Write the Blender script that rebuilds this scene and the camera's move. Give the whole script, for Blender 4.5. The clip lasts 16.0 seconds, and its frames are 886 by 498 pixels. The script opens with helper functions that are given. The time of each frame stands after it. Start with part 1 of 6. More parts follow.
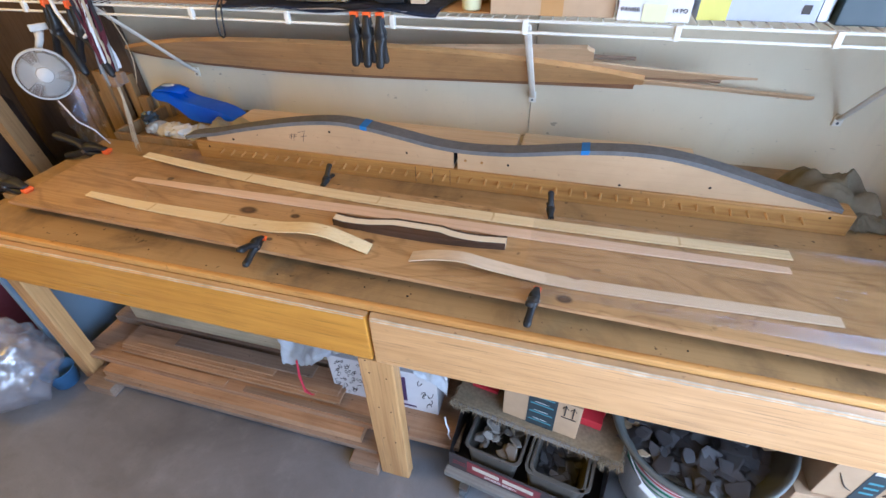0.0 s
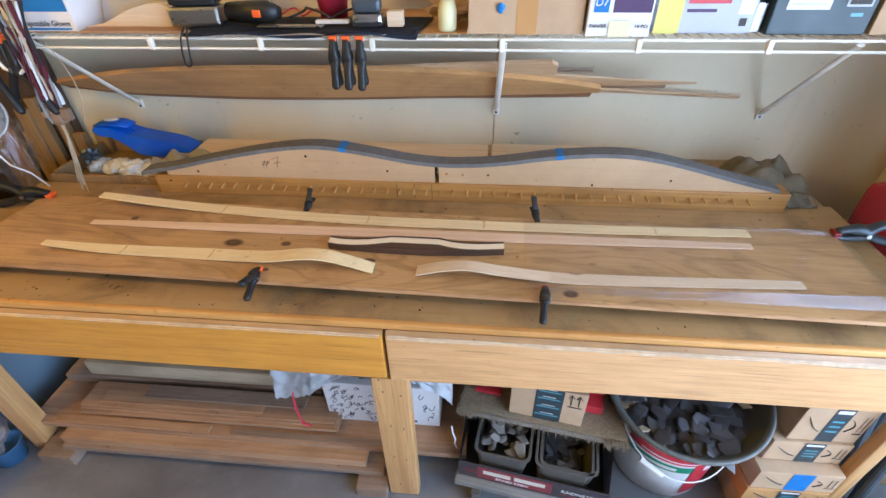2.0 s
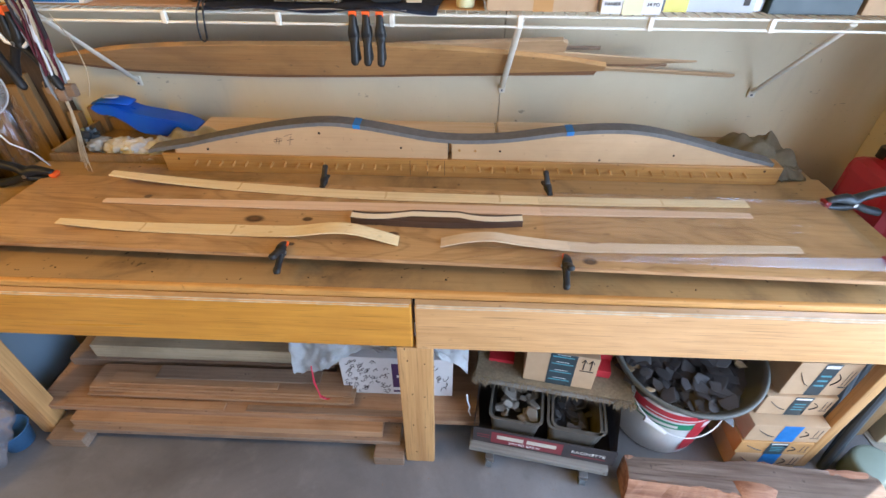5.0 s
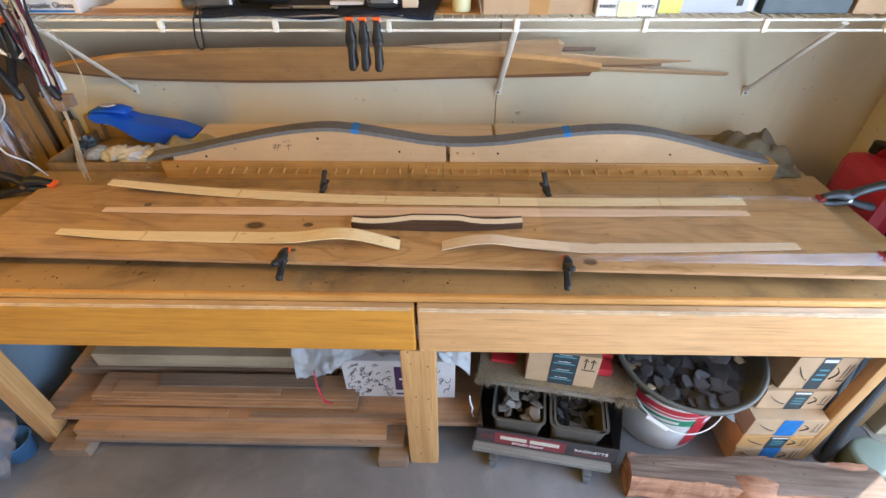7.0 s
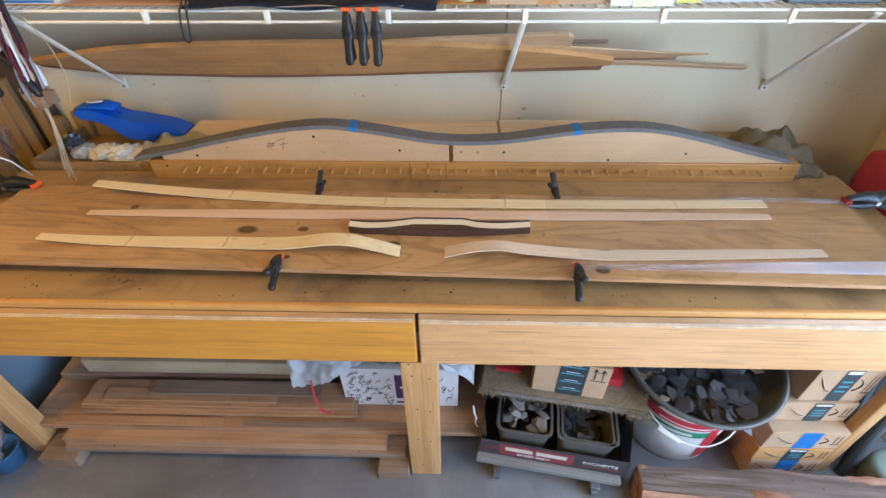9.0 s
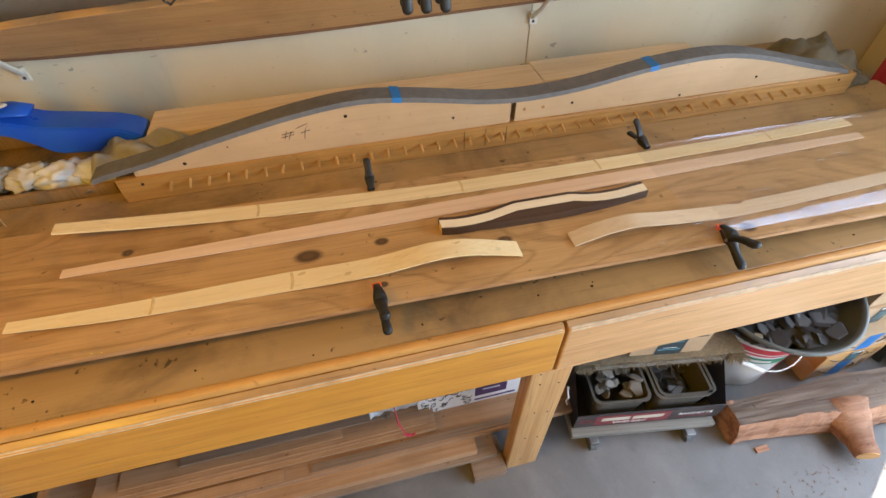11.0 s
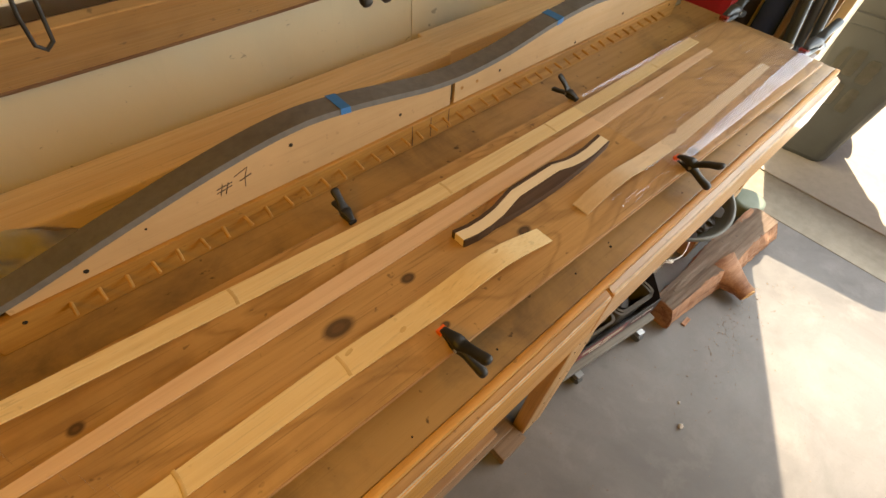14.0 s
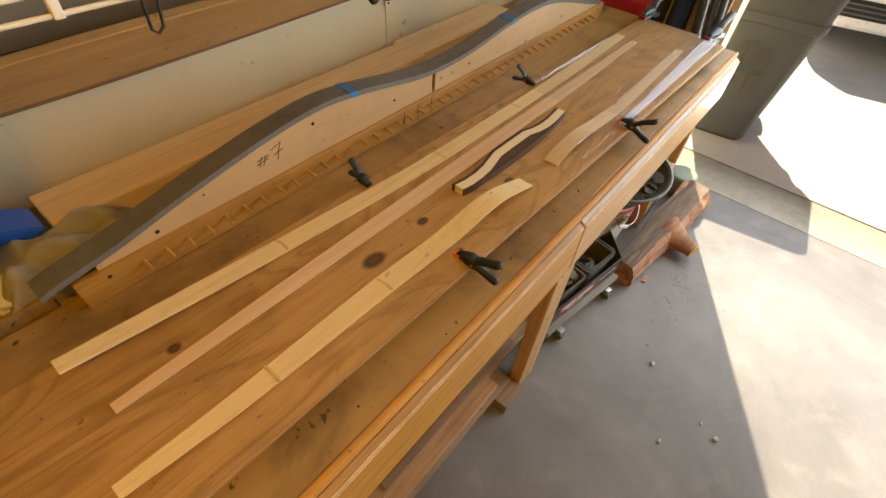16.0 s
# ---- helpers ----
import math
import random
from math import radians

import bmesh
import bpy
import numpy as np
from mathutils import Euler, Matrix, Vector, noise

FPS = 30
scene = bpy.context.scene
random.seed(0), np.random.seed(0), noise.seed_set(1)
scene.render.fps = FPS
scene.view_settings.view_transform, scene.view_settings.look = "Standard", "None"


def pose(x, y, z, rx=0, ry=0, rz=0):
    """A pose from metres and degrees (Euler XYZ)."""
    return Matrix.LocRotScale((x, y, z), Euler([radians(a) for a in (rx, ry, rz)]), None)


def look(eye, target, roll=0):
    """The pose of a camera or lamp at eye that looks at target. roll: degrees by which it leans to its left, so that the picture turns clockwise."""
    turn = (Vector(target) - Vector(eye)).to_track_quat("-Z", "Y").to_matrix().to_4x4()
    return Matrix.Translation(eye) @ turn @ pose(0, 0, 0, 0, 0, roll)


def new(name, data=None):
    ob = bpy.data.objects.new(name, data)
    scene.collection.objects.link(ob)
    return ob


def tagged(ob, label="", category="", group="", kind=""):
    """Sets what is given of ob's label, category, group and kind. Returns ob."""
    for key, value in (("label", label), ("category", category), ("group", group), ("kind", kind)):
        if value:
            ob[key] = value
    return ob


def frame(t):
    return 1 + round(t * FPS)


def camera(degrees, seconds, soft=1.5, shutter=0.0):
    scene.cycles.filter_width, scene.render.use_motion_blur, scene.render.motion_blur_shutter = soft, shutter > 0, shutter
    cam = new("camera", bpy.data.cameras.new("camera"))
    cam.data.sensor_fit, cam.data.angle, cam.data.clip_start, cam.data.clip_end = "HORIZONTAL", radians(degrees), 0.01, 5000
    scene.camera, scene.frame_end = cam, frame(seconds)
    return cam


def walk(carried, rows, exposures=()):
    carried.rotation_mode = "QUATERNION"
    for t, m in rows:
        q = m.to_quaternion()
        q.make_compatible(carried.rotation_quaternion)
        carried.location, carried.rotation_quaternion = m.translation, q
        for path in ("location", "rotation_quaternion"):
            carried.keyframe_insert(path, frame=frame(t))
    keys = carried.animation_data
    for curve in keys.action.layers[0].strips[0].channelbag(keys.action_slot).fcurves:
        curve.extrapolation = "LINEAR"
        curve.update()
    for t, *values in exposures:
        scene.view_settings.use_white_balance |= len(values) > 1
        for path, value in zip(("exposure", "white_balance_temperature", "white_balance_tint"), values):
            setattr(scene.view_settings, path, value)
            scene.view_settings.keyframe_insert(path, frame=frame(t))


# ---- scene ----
cam = camera(87.7, 16.0)
PATH = [
    (0, (0.35, -0.594, 1.403), (-0.103, 0.902, 0.155), -1.8),
    (0.5, (0.343, -0.589, 1.406), (-0.136, 0.918, 0.18), -1.4),
    (1, (0.332, -0.594, 1.403), (-0.115, 0.923, 0.178), -1.0),
    (1.5, (0.274, -0.616, 1.413), (-0.021, 0.944, 0.197), -0.9),
    (2, (0.198, -0.649, 1.421), (0.031, 0.937, 0.214), -1.2),
    (2.5, (0.145, -0.674, 1.419), (0.058, 0.91, 0.202), -0.9),
    (3, (0.113, -0.687, 1.405), (0.048, 0.871, 0.153), 1.2),
    (3.5, (0.102, -0.698, 1.407), (0.034, 0.861, 0.156), 1.6),
    (4, (0.096, -0.704, 1.413), (0.03, 0.861, 0.17), 1.3),
    (6.5, (0.084, -0.702, 1.424), (0.039, 0.833, 0.142), -0.5),
    (7, (0.08, -0.704, 1.429), (0.039, 0.851, 0.172), -0.4),
    (7.5, (0.086, -0.705, 1.431), (0.05, 0.871, 0.2), -0.4),
    (8, (0.088, -0.71, 1.429), (0.031, 0.865, 0.197), -0.4),
    (10.3, (-0.054, -0.434, 1.377), (-0.026, 0.988, -0.029), -1.9),
    (10.5, (-0.117, -0.408, 1.372), (-0.006, 0.991, -0.053), -1.6),
    (11, (-0.301, -0.375, 1.366), (0.004, 0.946, -0.104), -0.9),
    (11.5, (-0.336, -0.272, 1.346), (0.026, 0.963, -0.185), -1.8),
    (12, (-0.321, -0.169, 1.328), (0.122, 0.974, -0.253), -1.9),
    (12.5, (-0.402, -0.116, 1.338), (0.199, 0.926, -0.26), -0.9),
    (13, (-0.5, -0.086, 1.33), (0.242, 0.854, -0.272), 1.2),
    (13.5, (-0.535, -0.091, 1.334), (0.332, 0.764, -0.253), 3.8),
    (14, (-0.546, -0.106, 1.351), (0.367, 0.763, -0.202), 5.4),
    (14.5, (-0.57, -0.189, 1.357), (0.265, 0.752, -0.198), 2.9),
    (15, (-0.61, -0.226, 1.356), (0.229, 0.72, -0.194), 1.7),
    (15.5, (-0.702, -0.196, 1.368), (0.286, 0.684, -0.131), 3.1),
    (16, (-0.766, -0.196, 1.369), (0.33, 0.614, -0.095), 4.9),
]
walk(cam, [(t, look(eye, target, roll)) for t, eye, target, roll in PATH], exposures=[(0, 1.67, 5350, 13), (1.5, 1.67, 5450, 11.5), (4, 1.67, 5600, 11.5), (7, 1.64, 6000, 11.5), (8, 1.6, 5850, 11.5), (10.3, 1.74, 5450, 10), (11, 1.67, 6500, 10), (11.5, 1.51, 7100, 10), (12, 1.53, 7300, 10), (13, 1.4, 8400, 12), (14.5, 1.24, 9000, 12), (16, 1.25, 8500, 12)])

# ---- light ----
world = bpy.data.worlds.new("world")
scene.world = world
world.use_nodes = True
wt = world.node_tree
sky = wt.nodes.new("ShaderNodeTexSky")
sky.sky_type = "NISHITA"
sky.sun_disc = False
sky.sun_elevation = radians(50)
sky.sun_rotation = radians(60)
wt.nodes["Background"].inputs["Strength"].default_value = 0.085
wt.links.new(sky.outputs[0], wt.nodes["Background"].inputs["Color"])

SUN_WAY = Vector((-0.866 * math.cos(radians(50)), -0.5 * math.cos(radians(50)), -math.sin(radians(50))))
sun = new("sun", bpy.data.lights.new("sun", "SUN"))
sun.data.energy, sun.data.angle, sun.data.color = 5.0, radians(0.5), (1.0, 0.93, 0.82)
sun.matrix_world = look((0, 0, 6), Vector((0, 0, 6)) + SUN_WAY)

# sky light through the garage door opening
door_light = new("door_light", bpy.data.lights.new("door_light", "AREA"))
door_light.data.shape, door_light.data.size, door_light.data.size_y = "RECTANGLE", 3.3, 1.75
door_light.data.energy, door_light.data.color = 40, (0.69, 0.83, 1.0)
door_light.matrix_world = look((1.60, -1.58, 1.14), (0, -1.58, 1.0))

# unseen orange lamp added to warm the left end of the bench
amber_fill = new("amber_fill_light", bpy.data.lights.new("amber_fill_light", "POINT"))
amber_fill.data.energy, amber_fill.data.color, amber_fill.data.shadow_soft_size = 16, (1.0, 0.53, 0.0), 0.06
amber_fill.location = (-1.5, -0.5, 2.0)


# ---- materials ----
def shader(name, rough=0.5, metal=0.0):
    m = bpy.data.materials.new(name)
    m.use_nodes = True
    b = m.node_tree.nodes["Principled BSDF"]
    b.inputs["Roughness"].default_value, b.inputs["Metallic"].default_value = rough, metal
    return m, m.node_tree, b


def node(t, kind, **kw):
    n = t.nodes.new("ShaderNode" + kind)
    for k, v in kw.items():
        if k in ("operation", "blend_type", "data_type", "noise_dimensions", "feature", "distance"):
            if k == "operation":
                n.operation = v
            elif k == "data_type":
                n.data_type = v
            elif k == "blend_type":
                n.blend_type = v
            elif k == "noise_dimensions":
                n.noise_dimensions = v
            elif k == "feature":
                n.feature = v
        else:
            n.inputs[k].default_value = v
    return n


def maths(t, op, a, b=None):
    n = node(t, "Math", operation=op)
    for k, v in enumerate((a, b)):
        if v is None:
            continue
        if isinstance(v, (int, float)):
            n.inputs[k].default_value = v
        else:
            t.links.new(v, n.inputs[k])
    return n.outputs[0]


def mix(t, f, a, b, kind="MIX"):
    n = node(t, "Mix", data_type="RGBA", blend_type=kind)
    for k, v in ((0, f), (6, a), (7, b)):
        if isinstance(v, (int, float)):
            n.inputs[k].default_value = v
        elif isinstance(v, tuple):
            n.inputs[k].default_value = (*v, 1)
        else:
            t.links.new(v, n.inputs[k])
    return n.outputs[2]


def remap(t, v, a, b, c=0.0, d=1.0):
    n = node(t, "MapRange")
    t.links.new(v, n.inputs[0])
    for k, x in enumerate((a, b, c, d)):
        n.inputs[k + 1].default_value = x
    return n.outputs[0]


def coords(t, scale=(1, 1, 1), jitter=True):
    tc, mp = node(t, "TexCoord"), node(t, "Mapping")
    mp.inputs["Scale"].default_value = scale
    out = tc.outputs["Object"]
    if jitter:
        info, add, sc = node(t, "ObjectInfo"), node(t, "VectorMath", operation="ADD"), node(t, "Math", operation="MULTIPLY")
        sc.inputs[1].default_value = 7.3
        t.links.new(info.outputs["Random"], sc.inputs[0])
        t.links.new(out, add.inputs[0])
        t.links.new(sc.outputs[0], add.inputs[1])
        out = add.outputs[0]
    t.links.new(out, mp.inputs["Vector"])
    return mp.outputs[0]


def noisy(t, vec, scale, detail=4.0, rough=0.55, distort=0.0):
    n = node(t, "TexNoise", Scale=scale, Detail=detail, Roughness=rough, Distortion=distort)
    t.links.new(vec, n.inputs["Vector"])
    return n.outputs["Fac"]


def bumped(t, b, h, strength, dist=0.002):
    n = node(t, "Bump", Strength=strength, Distance=dist)
    t.links.new(h, n.inputs["Height"])
    t.links.new(n.outputs[0], b.inputs["Normal"])


def wood(name, light, dark, axis="X", rough=0.45, figure=9.0, broad=5.0, stain=0.35, stain_color=None, knots=(), coat=0.0, rings=0.6, bump=0.25, sharp=0.15, pores=0.35, stretch=0.13, swirl=0.6, strands=1.0):
    """Planks with long fibres and broad growth-ring figure along one axis; knots: (x, y, half length, half width)."""
    m, t, b = shader(name, rough)
    k = "XYZ".index(axis)
    along = [broad, broad, broad]
    along[k] = broad * stretch
    fine = [95.0, 95.0, 95.0]
    fine[k] = 2.2
    jit = not knots
    base = noisy(t, coords(t, along, jit), 1.0, 3.0, 0.5, swirl)
    fibre = noisy(t, coords(t, fine, jit), 1.0, 5.0, 0.65, 0.2)
    spot = None
    if knots:
        tc = node(t, "TexCoord")
        for x, y, rx, ry in knots:
            mp = node(t, "Mapping", Location=(-x / rx, -y / ry, 0), Scale=(1 / rx, 1 / ry, 0))
            t.links.new(tc.outputs["Object"], mp.inputs["Vector"])
            ln = node(t, "VectorMath", operation="LENGTH")
            t.links.new(mp.outputs[0], ln.inputs[0])
            spot = ln.outputs["Value"] if spot is None else maths(t, "MINIMUM", spot, ln.outputs["Value"])
        halo = remap(t, spot, 1.0, 4.5, 1.0, 0.0)
        base = maths(t, "ADD", base, maths(t, "MULTIPLY", halo, 0.045))
    ring = maths(t, "PINGPONG", maths(t, "MULTIPLY", base, figure), 1.0)
    ring = remap(t, ring, sharp, 0.95)
    strand = remap(t, fibre, 0.34, 0.66)
    mixf = maths(t, "ADD", maths(t, "MULTIPLY", ring, rings), maths(t, "MULTIPLY", strand, (1.0 - rings * 0.6) * strands))
    col = mix(t, remap(t, mixf, 0.1, 1.15), light, dark)
    hair = [330.0, 330.0, 330.0]
    hair[k] = 7.0
    pore = noisy(t, coords(t, hair, jit), 1.0, 2.0, 0.5, 0.1)
    col = mix(t, remap(t, pore, 0.58, 0.72, 0.0, pores), col, tuple(v * 0.45 for v in dark))
    blotch = noisy(t, coords(t, (3.0, 3.0, 3.0)), 1.6, 6.0, 0.62, 0.4)
    sc = stain_color or tuple(v * 0.45 for v in dark)
    col = mix(t, maths(t, "MULTIPLY", remap(t, blotch, 0.46, 0.72), stain), col, sc)
    speck = noisy(t, coords(t, (55.0, 55.0, 55.0)), 1.0, 2.0)
    col = mix(t, maths(t, "MULTIPLY", remap(t, speck, 0.69, 0.75), min(1.0, stain * 1.3)), col, tuple(v * 0.3 for v in dark))
    if spot is not None:
        wob = maths(t, "ADD", spot, maths(t, "MULTIPLY", blotch, 0.5))
        col = mix(t, remap(t, wob, 0.95, 1.45, 0.9, 0.0), col, (0.045, 0.022, 0.01))
        col = mix(t, remap(t, wob, 0.55, 0.75, 0.55, 0.0), col, (0.16, 0.08, 0.035))
    t.links.new(col, b.inputs["Base Color"])
    t.links.new(remap(t, fibre, 0.3, 0.7, rough - 0.08, min(1.0, rough + 0.12)), b.inputs["Roughness"])
    b.inputs["Coat Weight"].default_value = coat
    b.inputs["Coat Roughness"].default_value = 0.18
    bumped(t, b, fibre, bump, 0.0006)
    return m


def plain(name, color, rough=0.5, metal=0.0, vary=0.15, scale=25.0, bump=0.1, dirt=0.15, coat=0.0):
    m, t, b = shader(name, rough, metal)
    n = noisy(t, coords(t, (1, 1, 1)), scale, 5.0, 0.6)
    big = noisy(t, coords(t, (1, 1, 1)), scale * 0.16, 5.0, 0.6, 0.5)
    col = mix(t, remap(t, n, 0.3, 0.7, 0.0, vary), color, tuple(v * 0.55 for v in color))
    col = mix(t, remap(t, big, 0.5, 0.75, 0.0, dirt), col, tuple(v * 0.4 + 0.02 for v in color))
    t.links.new(col, b.inputs["Base Color"])
    t.links.new(remap(t, n, 0.3, 0.7, max(0.05, rough - 0.08), min(1.0, rough + 0.1)), b.inputs["Roughness"])
    b.inputs["Coat Weight"].default_value = coat
    if bump:
        bumped(t, b, n, bump, 0.001)
    return m


def film_material(name, clear=0.9, rough=0.12, tint=(1, 1, 1), gleam=(1, 1, 1), milky=0.0):
    m = bpy.data.materials.new(name)
    m.use_nodes = True
    t = m.node_tree
    t.nodes.remove(t.nodes["Principled BSDF"])
    tr, gl, mx = t.nodes.new("ShaderNodeBsdfTransparent"), t.nodes.new("ShaderNodeBsdfGlossy"), t.nodes.new("ShaderNodeMixShader")
    tr.inputs[0].default_value = (*tint, 1)
    gl.inputs["Roughness"].default_value = rough
    gl.inputs["Color"].default_value = (*gleam, 1)
    mx.inputs[0].default_value = 1 - clear
    lw = t.nodes.new("ShaderNodeLayerWeight")
    lw.inputs[0].default_value = 0.28
    t.links.new(remap(t, lw.outputs["Facing"], 0.0, 1.0, 1 - clear, min(0.75, 9 * (1 - clear))), mx.inputs[0])
    t.links.new(tr.outputs[0], mx.inputs[1])
    t.links.new(gl.outputs[0], mx.inputs[2])
    last = mx
    if milky:
        df, last = t.nodes.new("ShaderNodeBsdfDiffuse"), t.nodes.new("ShaderNodeMixShader")
        df.inputs["Color"].default_value, last.inputs[0].default_value = (0.72, 0.70, 0.76, 1), milky
        t.links.new(mx.outputs[0], last.inputs[1])
        t.links.new(df.outputs[0], last.inputs[2])
    t.links.new(last.outputs[0], t.nodes["Material Output"].inputs[0])
    return m


def concrete():
    m, t, b = shader("concrete", 0.55)
    v = coords(t, (1, 1, 1), False)
    big, mid, fine = noisy(t, v, 1.3, 7.0, 0.62, 0.8), noisy(t, v, 7.0, 6.0, 0.65, 0.3), noisy(t, v, 160.0, 3.0)
    col = mix(t, remap(t, big, 0.35, 0.68), (0.200, 0.194, 0.198), (0.105, 0.102, 0.103))
    col = mix(t, remap(t, mid, 0.52, 0.75, 0.0, 0.5), col, (0.275, 0.268, 0.272))
    col = mix(t, remap(t, mid, 0.46, 0.3, 0.0, 0.5), col, (0.11, 0.107, 0.1))
    col = mix(t, remap(t, fine, 0.6, 0.75, 0.0, 0.4), col, (0.1, 0.095, 0.09))
    t.links.new(col, b.inputs["Base Color"])
    t.links.new(remap(t, mid, 0.3, 0.7, 0.38, 0.68), b.inputs["Roughness"])
    bumped(t, b, maths(t, "ADD", mid, maths(t, "MULTIPLY", fine, 0.3)), 0.25, 0.002)
    return m


def wall_paint():
    m, t, b = shader("wall_paint", 0.6)
    v = coords(t, (1, 1, 1), False)
    big, fine = noisy(t, v, 1.8, 6.0, 0.6, 0.6), noisy(t, v, 220.0, 2.0)
    streak = noisy(t, coords(t, (6, 6, 1.1), False), 3.0, 5.0, 0.6, 0.6)
    scuff = noisy(t, coords(t, (16, 16, 34), False), 1.3, 3.0, 0.5, 2.2)
    col = mix(t, remap(t, big, 0.35, 0.7), (0.72, 0.64, 0.465), (0.64, 0.555, 0.39))
    col = mix(t, remap(t, streak, 0.6, 0.85, 0.0, 0.2), col, (0.40, 0.345, 0.26))
    col = mix(t, remap(t, scuff, 0.705, 0.74, 0.0, 0.6), col, (0.22, 0.19, 0.14))
    t.links.new(col, b.inputs["Base Color"])
    bumped(t, b, fine, 0.12, 0.001)
    return m


CONCRETE, WALL = concrete(), wall_paint()
DRIVE = plain("driveway_concrete", (0.48, 0.465, 0.44), 0.75, vary=0.25, scale=30, dirt=0.25)
THRESH = plain("stained_threshold", (0.33, 0.30, 0.25), 0.7, vary=0.4, scale=22, dirt=0.5, bump=0.3)
# unseen walls and ceiling: brown chosen to limit the light they bounce
ROOM = plain("unseen_room_wall", (0.42, 0.33, 0.23), 0.85)
CEIL = plain("unseen_room_ceiling", (0.44, 0.36, 0.27), 0.8)
VARNISH = wood("varnished_fir", (0.66, 0.315, 0.045), (0.46, 0.185, 0.02), "X", 0.34, 12, 11, 0.16, coat=0.3, rings=0.25, pores=0.55, strands=0.6)
# paler copy of the varnish: glare from the doorway put into the colour
VARNISH_GLARE = wood("glare_paled_varnish", (0.67, 0.385, 0.165), (0.50, 0.265, 0.092), "X", 0.34, 14, 12, 0.14, coat=0.3, rings=0.3, pores=0.6, strands=0.7)
VARNISH_Z = wood("varnished_fir_upright", (0.60, 0.35, 0.14), (0.42, 0.215, 0.075), "Z", 0.4, 5, 7, 0.15, coat=0.15, rings=0.35, pores=0.5)
WORN = plain("worn_bare_edge", (0.64, 0.52, 0.36), 0.75, vary=0.9, scale=45, dirt=0.7)
WORKTOP = wood("worktop_ply", (0.395, 0.252, 0.108), (0.27, 0.16, 0.06), "X", 0.38, 4, 5, 0.95, (0.105, 0.066, 0.036), rings=0.3, coat=0.15, stretch=0.35, strands=0.35, pores=0.2, swirl=1.2)
LEDGE = wood("grimy_ledge", (0.50, 0.30, 0.13), (0.34, 0.19, 0.08), "X", 0.34, 5, 9, 0.45, (0.14, 0.09, 0.05), rings=0.3, coat=0.15)
TRIM = wood("trim_pine", (0.64, 0.34, 0.095), (0.47, 0.215, 0.05), "X", 0.55, 5, 9, 0.4)
BAMBOO = wood("bamboo", (0.82, 0.67, 0.40), (0.70, 0.51, 0.25), "X", 0.35, 3, 9, 0.15, coat=0.1, rings=0.2, strands=0.7, pores=0.25)
NODE = plain("bamboo_node_scar", (0.68, 0.49, 0.24), 0.5, vary=0.4, scale=60)
MAPLE = wood("pale_maple", (0.69, 0.55, 0.385), (0.59, 0.45, 0.295), "X", 0.45, 4, 8, 0.12, rings=0.3, pores=0.2)
PINKWOOD = wood("pinkish_cedar_strip", (0.76, 0.56, 0.385), (0.66, 0.455, 0.30), "X", 0.5, 6, 10, 0.06, rings=0.3, pores=0.2)
WALNUT = wood("dark_walnut", (0.10, 0.055, 0.035), (0.045, 0.025, 0.016), "X", 0.45, 6, 9, 0.3)
CREAM = wood("cream_core", (0.82, 0.72, 0.54), (0.76, 0.64, 0.45), "X", 0.5, 3, 9, 0.05, rings=0.2, pores=0.1)
FORMPLY = wood("form_birch_ply", (0.56, 0.385, 0.22), (0.47, 0.305, 0.16), "X", 0.4, 5, 4, 0.2, rings=0.35, coat=0.1, pores=0.15, strands=0.3, stretch=0.3)
RAILWOOD = wood("form_rail_fir", (0.47, 0.25, 0.07), (0.31, 0.145, 0.035), "X", 0.4, 5, 6, 0.4, rings=0.4)
PEGWOOD = wood("dowel_birch", (0.52, 0.30, 0.105), (0.36, 0.185, 0.05), "Y", 0.45, 3, 9, 0.1)
RUBBER = plain("grey_rubber_strip", (0.16, 0.158, 0.155), 0.7, vary=0.4, scale=60, dirt=0.5, bump=0.2)
CEDAR = wood("cedar_plank", (0.43, 0.265, 0.155), (0.28, 0.155, 0.085), "X", 0.65, 7, 7, 0.5, rings=0.5)
CEDAR_TAN = wood("tan_plank", (0.47, 0.29, 0.165), (0.33, 0.18, 0.09), "X", 0.65, 7, 7, 0.45, rings=0.5)
CEDAR_LIGHT = wood("light_cedar_board", (0.62, 0.42, 0.24), (0.50, 0.31, 0.155), "X", 0.5, 4, 5, 0.25, rings=0.35, strands=0.5)
CEDAR_PALE = wood("cedar_plank_pale", (0.58, 0.33, 0.13), (0.44, 0.22, 0.075), "X", 0.42, 4, 5, 0.45, rings=0.4, strands=0.5)
DARKCEDAR = wood("dark_cedar_batten", (0.30, 0.145, 0.07), (0.17, 0.075, 0.035), "X", 0.5, 5, 9, 0.4)
GREYWOOD = wood("old_dusty_plank", (0.31, 0.22, 0.155), (0.20, 0.13, 0.085), "X", 0.75, 5, 5, 0.5)
OLDBEAM = wood("pale_beam", (0.52, 0.42, 0.28), (0.40, 0.30, 0.18), "X", 0.65, 4, 6, 0.45)
UPWOOD = wood("upright_offcut", (0.33, 0.205, 0.09), (0.23, 0.135, 0.055), "Z", 0.65, 5, 6, 0.4)
PINE = wood("back_pine_board", (0.78, 0.60, 0.38), (0.66, 0.46, 0.25), "X", 0.45, 7, 4, 0.1)
CARD = plain("cardboard", (0.50, 0.34, 0.20), 0.8, vary=0.25, scale=18, dirt=0.2)
CARD_WARM = plain("cardboard_orange", (0.48, 0.26, 0.09), 0.8, vary=0.2, scale=18, dirt=0.15)
BLACKTAPE = plain("dark_packing_tape", (0.035, 0.055, 0.065), 0.3, vary=0.3, scale=12, dirt=0.2)
